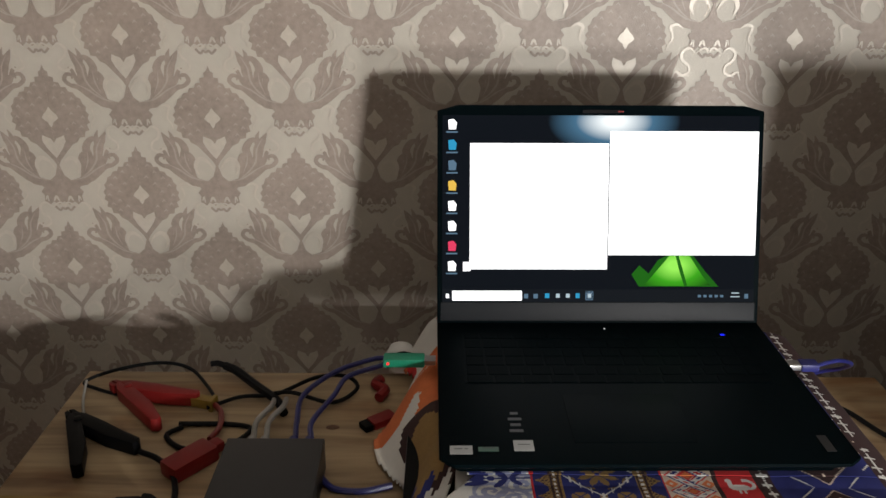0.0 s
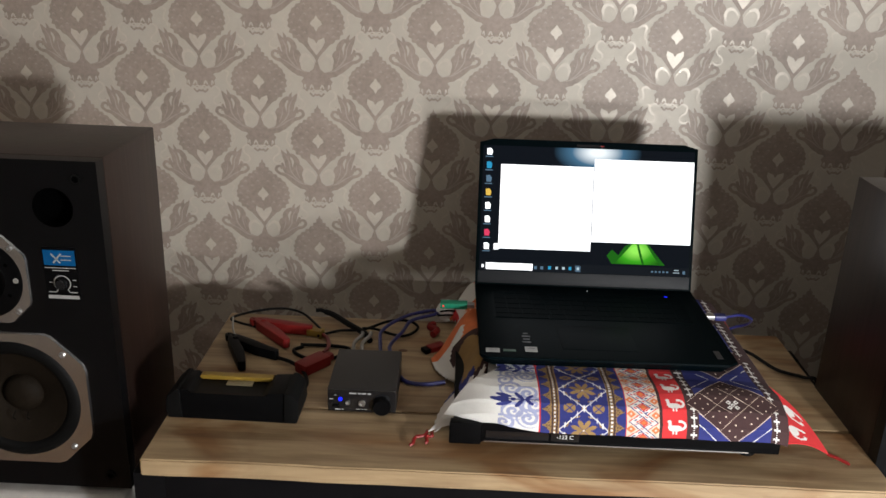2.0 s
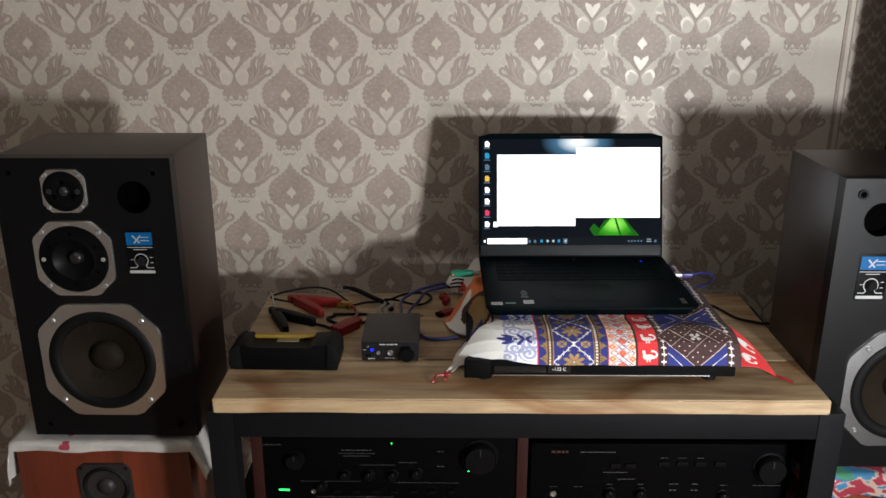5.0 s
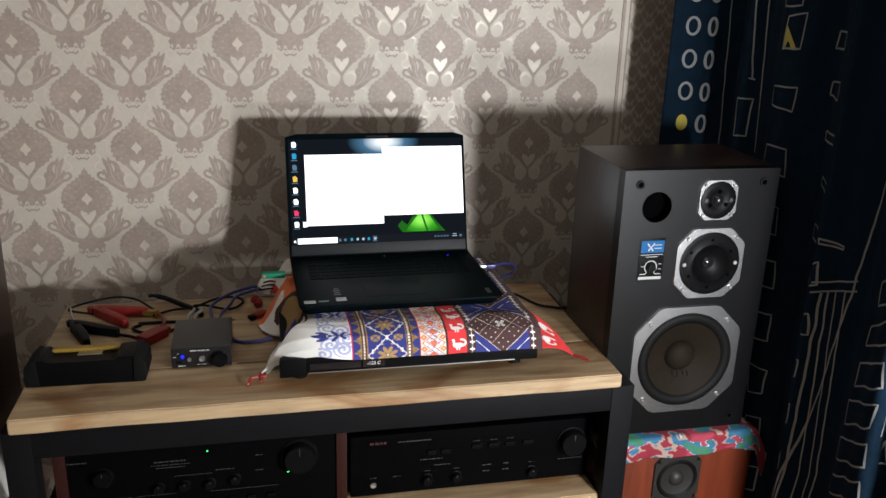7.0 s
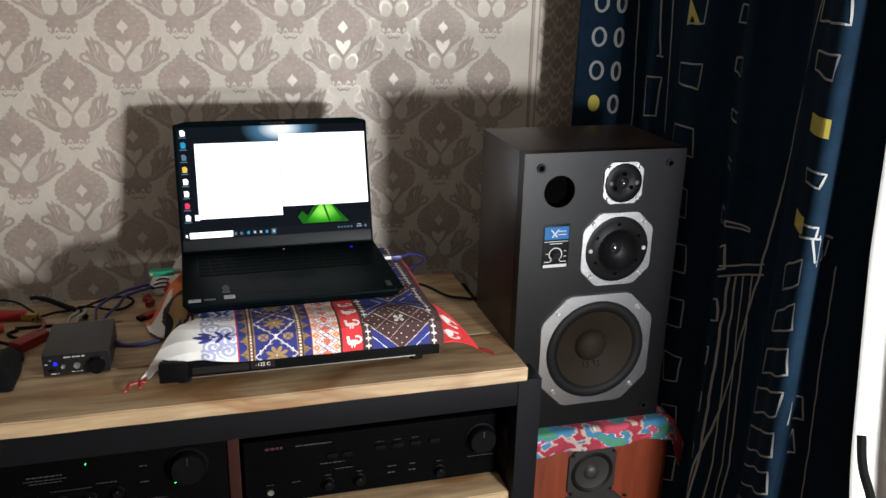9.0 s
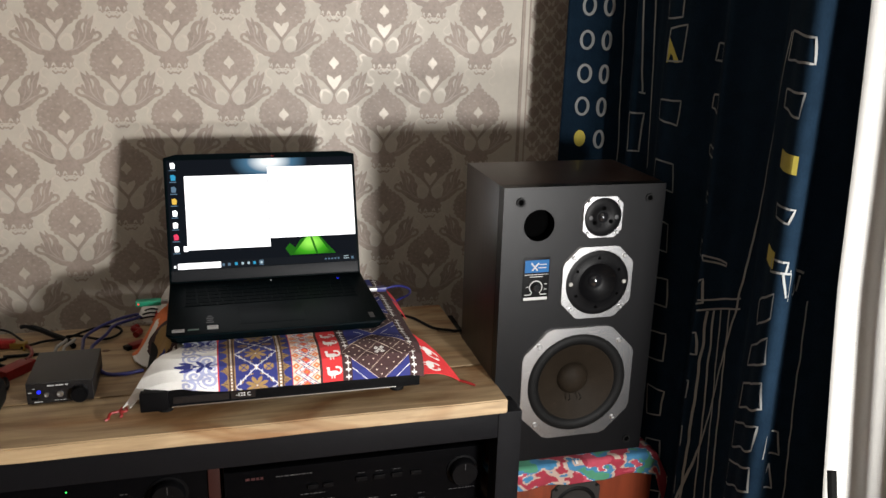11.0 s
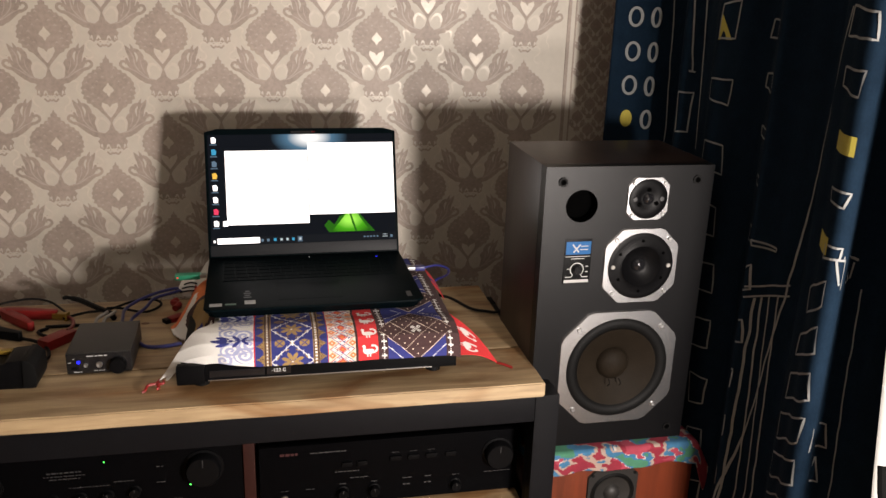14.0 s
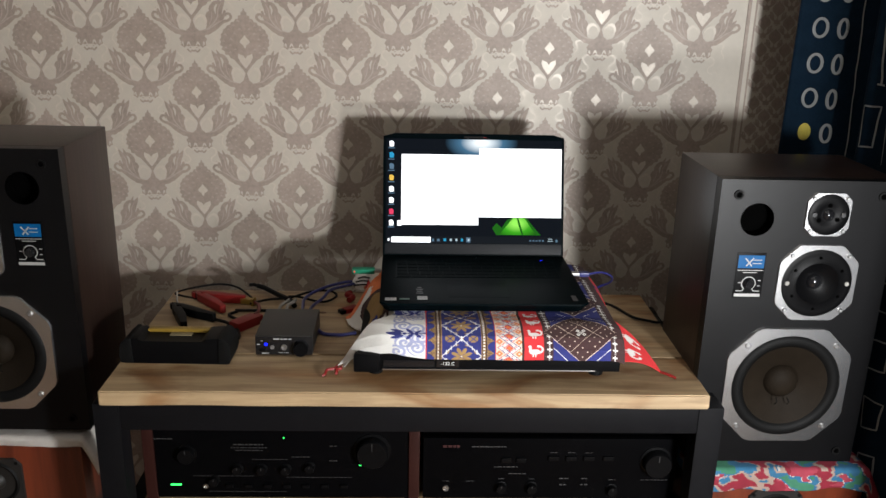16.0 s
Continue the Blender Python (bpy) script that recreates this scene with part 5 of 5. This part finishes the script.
cable("black power cable running over the table's edge", [(0.425, -0.300, T + 0.012), (0.450, -0.272, T + 0.012), (0.480, -0.285, T + 0.010), (0.510, -0.330, T + 0.005), (0.545, -0.350, T + 0.004), (0.566, -0.356, T - 0.004), (0.572, -0.352, T - 0.10)], 0.0028)


cable("black cord hanging beside the white curtain", [(0.833, -1.036, 0.825), (0.829, -1.052, 0.790), (0.827, -1.080, 0.755), (0.830, -1.110, 0.69), (0.836, -1.12, 0.50), (0.84, -1.13, FLOOR + 0.006)], 0.0055, M_MATT)


# ---- cloths under the loudspeakers ----
def drape(name, label, x0, x1, y0, y1, z, hang, materials, pattern, left=0.0, right=0.0, flare=0.1):
    """A cloth over a cabinet's top that hangs a little over the front and the sides."""
    ob = thing(name, label, "cloth")
    cell = 0.002
    verts, faces, mats, index = [], [], [], {}
    wx0, wx1 = x0 - left, x1 + right
    nx, nv = int((wx1 - wx0) / cell), int((y1 - y0 + hang) / cell)

    def place(u, v):
        x, y, zz = u, y0 + (v - hang), z
        if v < hang:
            y, zz = y0 - 0.004 - 0.004 * math.sin(u * 45) * (hang - v) / hang, z - (hang - v) * (1 + 0.25 * noise.noise((u * 14, 0, 3)))
        over = max(x0 - u, u - x1, 0.0)
        if over > 0:
            x = (x0 - 0.004 - flare * over if u < x0 else x1 + 0.004 + 2 * flare * over) + 0.006 * math.sin(v * 40) * over / 0.05
            zz -= over
        else:
            zz += 0.0012 * noise.noise((u * 40, v * 40, 5))
        return (x, y, zz)

    def vert(i, j):
        if (i, j) not in index:
            index[i, j] = len(verts)
            verts.append(place(wx0 + i * cell, j * cell))
        return index[i, j]

    for i in range(nx):
        for j in range(nv):
            faces.append([vert(i, j), vert(i + 1, j), vert(i + 1, j + 1), vert(i, j + 1)])
            mats.append(pattern(wx0 + (i + 0.5) * cell, (j + 0.5) * cell))
    me = bpy.data.meshes.new(name)
    me.from_pydata(verts, [], faces)
    for m in materials:
        me.materials.append(m)
    me.polygons.foreach_set("material_index", mats)
    for p in me.polygons:
        p.use_smooth = True
    cloth = new("cloth", me)
    cloth.parent = ob
    solid = cloth.modifiers.new("thickness", "SOLIDIFY")
    solid.thickness, solid.offset = 0.003, 1
    return ob


FLOWERS = [mat("cotton_rose", (0.17, 0.008, 0.020), 0.9, vary=0.2, scale=90), mat("cotton_sky", (0.02, 0.10, 0.19), 0.9, vary=0.2, scale=90),
           mat("cotton_cream", (0.26, 0.19, 0.155), 0.9, vary=0.12, scale=90), mat("cotton_green", (0.03, 0.13, 0.075), 0.9, vary=0.2, scale=90),
           mat("cotton_white", (0.37, 0.35, 0.325), 0.9, vary=0.08, scale=90), mat("cotton_pink", (0.25, 0.028, 0.048), 0.9, vary=0.2, scale=90)]


def flowers(u, v):
    n = noise.noise((u * 23, v * 36, 3)) + 0.55 * noise.noise((u * 55, v * 78, 9))
    m = noise.noise((u * 14 + 8, v * 20 + 3, 6)) + 0.3 * noise.noise((u * 60, v * 70, 1))
    if n > 0.03:
        return 0 if m > -0.12 else 5
    if n < -0.14:
        return 1 if m > -0.15 else 3
    return 2 if m > -0.05 else (4 if n > 0 else 1)


drape("patterned_cloth", "red, blue and cream flowered cloth between the loudspeakers", 0.568, 0.862, -0.580, -0.375, 0.5845, 0.038, FLOWERS, flowers, 0.02, 0.06, 0.2)
drape("white_cloth", "white cloth hanging over the lower loudspeaker", -0.776, -0.474, -0.519, -0.308, 0.6000, 0.014, [FLOWERS[4], FLOWERS[5]], lambda u, v: 1 if noise.noise((u * 30, v * 60, 2)) > 0.62 else 0, 0.075, 0.055, 0.22)

# separate piece for the patterned cloth's left hang, seen between amplifier and post
wrap = thing("patterned_cloth_hang", "crumpled flowered cloth hanging beside the amplifier", "cloth", (0.556, -0.35, SHELF + 0.002))
bm = bmesh.new()
bmesh.ops.create_grid(bm, x_segments=14, y_segments=14, size=0.055)
for v in bm.verts:
    u, w = v.co.x, v.co.y
    v.co = Vector((0.006 * noise.noise((u * 40, w * 40, 0)), u * 1.4, 0.058 + w))
part("cloth", bm, mat("wrap_blue", (0.05, 0.14, 0.22), 0.8, vary=0.5, scale=60), wrap)


# ---- curtains ----
CZ0, CZ1 = FLOOR + 0.02, CEILING - 0.06


FOLDS = [(0.800, -0.195), (0.912, -0.258), (0.898, -0.31), (0.872, -0.36), (0.885, -0.42), (0.862, -0.49), (0.868, -0.55), (0.893, -0.60), (0.860, -0.665), (0.864, -0.72), (0.872, -0.77),
         (0.842, -0.845), (0.826, -0.895), (0.842, -0.903), (0.866, -0.888), (0.884, -0.922), (0.908, -0.975)]
fold_run = [0.0]
for (a, b), (c, d) in zip(FOLDS, FOLDS[1:]):
    fold_run.append(fold_run[-1] + math.hypot(c - a, d - b))
LENGTH, RIDGE = fold_run[-1], fold_run[8] + 0.022
fine_fold = smooth_path([(a, b, 0) for a, b in FOLDS], 8)
fine_run = [float(np.interp(k / 8, range(len(FOLDS)), fold_run)) for k in range(len(fine_fold))]
fold_x, fold_y = [p.x for p in fine_fold], [p.y for p in fine_fold]


def curtain_at(s, z, out=0.0):
    """A point of the dark curtain, s metres along its folds from the end in the corner."""
    x, y = float(np.interp(s, fine_run, fold_x)), float(np.interp(s, fine_run, fold_y))
    sway = 0.006 * noise.noise((s * 4, z * 1.1, 2)) + 0.0026 * math.sin(s * 95) * (0.3 + 0.7 * math.sin(s * 7) ** 2)
    sway -= 0.012 * math.exp(-((s - RIDGE) / 0.014) ** 2) + 0.006 * math.exp(-((s - LENGTH + 0.05) / 0.014) ** 2)
    return (x + sway - out * 0.8, y - out * 0.6, z)


dark_curtain = thing("dark_curtain", "navy curtain with hand-drawn white squares and rings", "curtain")
nx, nz = 190, 60
verts = [curtain_at(LENGTH * i / nx, CZ0 + (CZ1 - CZ0) * j / nz) for i in range(nx + 1) for j in range(nz + 1)]
faces = [(i * (nz + 1) + j, (i + 1) * (nz + 1) + j, (i + 1) * (nz + 1) + j + 1, i * (nz + 1) + j + 1) for i in range(nx) for j in range(nz)]
me = bpy.data.meshes.new("curtain")
me.from_pydata(verts, [], faces)
me.materials.append(M_NAVY)
for p in me.polygons:
    p.use_smooth = True
cloth = new("cloth", me)
cloth.parent = dark_curtain
sol = cloth.modifiers.new("thickness", "SOLIDIFY")
sol.thickness, sol.offset = 0.0015, 0

lines = Sheet(lambda s, z: curtain_at(s, z, 0.0022))
rng = random.Random(5)


def drawn(pts, w=0.0030, m=0, wobble=0.002):
    """A line drawn by hand: finely divided, so that it follows the folds."""
    out = []
    for (a, b), (c, d) in zip(pts, pts[1:]):
        n = max(2, int(math.hypot(c - a, d - b) / 0.006))
        out += [(a + (c - a) * k / n, b + (d - b) * k / n) for k in range(n)]
    out.append(pts[-1])
    out = [(a + wobble * noise.noise((a * 30, b * 30, 8)), b + wobble * noise.noise((a * 30, b * 30, 3))) for a, b in out]
    lines.stroke(out, w, m)


def drawn_box(s, z, w, h, skew=0.0):
    j = [rng.uniform(-0.004, 0.004) for _ in range(8)]
    drawn([(s - w / 2 + j[0], z + h / 2 + j[1]), (s + w / 2 + j[2], z + h / 2 + j[3] + skew), (s + w / 2 + j[4], z - h / 2 + j[5] + skew), (s - w / 2 + j[6], z - h / 2 + j[7]), (s - w / 2 + j[0], z + h / 2 + j[1])])


def filled(s, z, w, h, m):
    n = 8
    for a in range(n):
        for b in range(n):
            u0, v0 = s - w / 2 + w * a / n, z - h / 2 + h * b / n
            lines.fill([(u0, v0), (u0 + w / n, v0), (u0 + w / n, v0 + h / n), (u0, v0 + h / n)], m)


for k in range(-9, 16):
    z = 1.096 + 0.0645 * k
    for col, s in enumerate((0.039, 0.073)):
        r = (0.0108 if col == 0 else 0.0070) + rng.uniform(-0.0006, 0.0006)
        ring = [(s + r * math.cos(a), z + 0.0165 * math.sin(a)) for a in np.linspace(0, 2 * math.pi, 29)]
        if k % 9 == 0 and col == 0:
            for a, b in zip(ring, ring[1:]):
                lines.fill([(s, z), a, b], 1)
        else:
            lines.stroke(ring, 0.0050, 0)
drawn([(0.100, CZ1 - 0.05), (0.104, 1.36), (0.122, 1.07), (0.125, CZ0 + 0.1)], 0.0030)
drawn([(0.255, CZ1 - 0.05), (0.257, 1.36), (0.268, 1.207)], 0.0030)
drawn([(0.262, 1.207), (0.274, 1.207)], 0.0030)
drawn([(0.279, CZ1 - 0.05), (0.279, 1.363), (0.300, 1.076)], 0.0030)
UPPER = [(0.245, 1.17, 0.273, 1.101), (0.378, 1.329, 0.422, 1.271), (0.366, 1.21, 0.423, 1.172), (0.37, 1.107, 0.426, 1.056), (0.481, 1.305, 0.515, 1.279), (0.483, 1.231, 0.529, 1.204), (0.489, 1.152, 0.566, 1.134), (0.514, 1.079, 0.569, 1.062), (0.523, 1.002, 0.571, 0.979), (0.582, 0.99, 0.62, 0.986), (0.724, 1.332, 0.806, 1.3), (0.732, 1.263, 0.802, 1.235), (0.765, 1.116, 0.81, 1.098), (0.777, 1.052, 0.811, 1.032), (0.395, 1.001, 0.429, 0.956), (0.812, 1.036, 0.837, 1.005)]
for a, b, c, d in UPPER:
    drawn_box((a + c) / 2, (b + d) / 2, abs(c - a), abs(b - d))
    if b > 1.2:
        for up in (0.17, 0.33, 0.49, 0.66):
            drawn_box((a + c) / 2 - 0.01 * math.sin(9 * up), (b + d) / 2 + up, abs(c - a), abs(b - d))
# columns of squares below: beside the loudspeaker, along the ridge and on the broad fold
for k in range(9):
    drawn_box(0.420 + 0.007 * k, 0.876 - 0.1025 * k, 0.037, 0.050, 0.006)
for k in range(10):
    drawn_box(0.578 - 0.002 * k, 0.925 - 0.086 * k, 0.026, 0.034, 0.010)
for k in range(11):
    left = 0.738 - 0.009 * min(k, 6)
    drawn_box((left + 0.803) / 2, 0.955 - 0.0685 * k, 0.803 - left, 0.036, 0.5 * (0.803 - left))
lines.fill([(0.382, 1.309), (0.411, 1.271), (0.376, 1.269)], 1)
filled(0.778, 1.175, 0.058, 0.024, 1)
filled(0.766, 1.046, 0.039, 0.023, 1)
drawn([(0.723, 1.334), (0.682, 1.17), (0.652, 0.925), (0.623, 0.738), (0.587, 0.561), (0.5269999999999999, 0.05)], 0.0032)
for z in (0.919, 0.903):
    drawn([(0.585, z), (0.659, z + 0.027)], 0.0028)
for top, low, foot in ((0.598, 0.593, 0.540), (0.606, 0.612, 0.560), (0.620, 0.637, 0.580), (0.640, 0.651, 0.592)):
    drawn([(top, 0.905 + 0.4 * (top - 0.598)), (low, 0.57 + 0.5 * (low - 0.593)), (foot, 0.05)], 0.0028)
drawn([(0.869, 0.994), (0.871, 0.857), (0.876, 0.727), (0.880, 0.45)], 0.0018)
drawn_box(0.839, 0.780, 0.040, 0.034, 0.0)
drawn([(0.850, 0.745), (0.858, 0.708), (0.836, 0.708), (0.850, 0.745)], 0.0030)
drawn([(0.818, 1.038), (0.858, 1.030)], 0.0034)
drawn([(0.822, 1.034), (0.820, 0.996), (0.838, 0.990), (0.846, 1.002), (0.842, 1.024), (0.826, 1.022)], 0.0034)
drawn([(0.852, 1.026), (0.850, 1.004)], 0.0030)
lines.make("drawing", [M_DRAW, M_DRAWY], dark_curtain, "white and yellow hand-drawn pattern")


def drape_at(s, z):
    f = math.sin(s * 2 * math.pi / 0.16 + 0.4 * z) + 0.5 * math.sin(s * 2 * math.pi / 0.067 + 0.9 * z - 1.0)
    low = max(0.0, 0.80 - z)
    lean = (0.085 if z > 1.045 else 0.135) * (min(z, 1.7) - 1.045)
    sag = 0.16 * low * low / (low + 0.12) * math.exp(-s / 0.10)
    return (0.838 + 0.33 * min(s, 0.3) + 0.014 * f + 0.012 * noise.noise((s * 6, z * 2, 5)), -0.982 - s + lean - sag, z)


white_curtain = thing("white_curtain", "plain white curtain hanging beside the dark one", "curtain")
nx, nz = 150, 110
verts = [drape_at(0.9 * i / nx, CZ0 + (CZ1 - CZ0) * j / nz) for i in range(nx + 1) for j in range(nz + 1)]
faces = [(i * (nz + 1) + j, (i + 1) * (nz + 1) + j, (i + 1) * (nz + 1) + j + 1, i * (nz + 1) + j + 1) for i in range(nx) for j in range(nz)]
me = bpy.data.meshes.new("drape")
me.from_pydata(verts, [], faces)
me.materials.append(M_TULLE)
for p in me.polygons:
    p.use_smooth = True
cloth = new("cloth", me)
cloth.parent = white_curtain
sol = cloth.modifiers.new("thickness", "SOLIDIFY")
sol.thickness, sol.offset = 0.0015, 0
rod = thing("curtain_rail", "plain curtain rail under the ceiling", "curtain rail", (0.88, -0.97, CEILING - 0.055))
part("rail", box(-0.012, 0.012, -0.95, 0.95, 0.0, 0.055, 0.002), M_CEIL, rod)
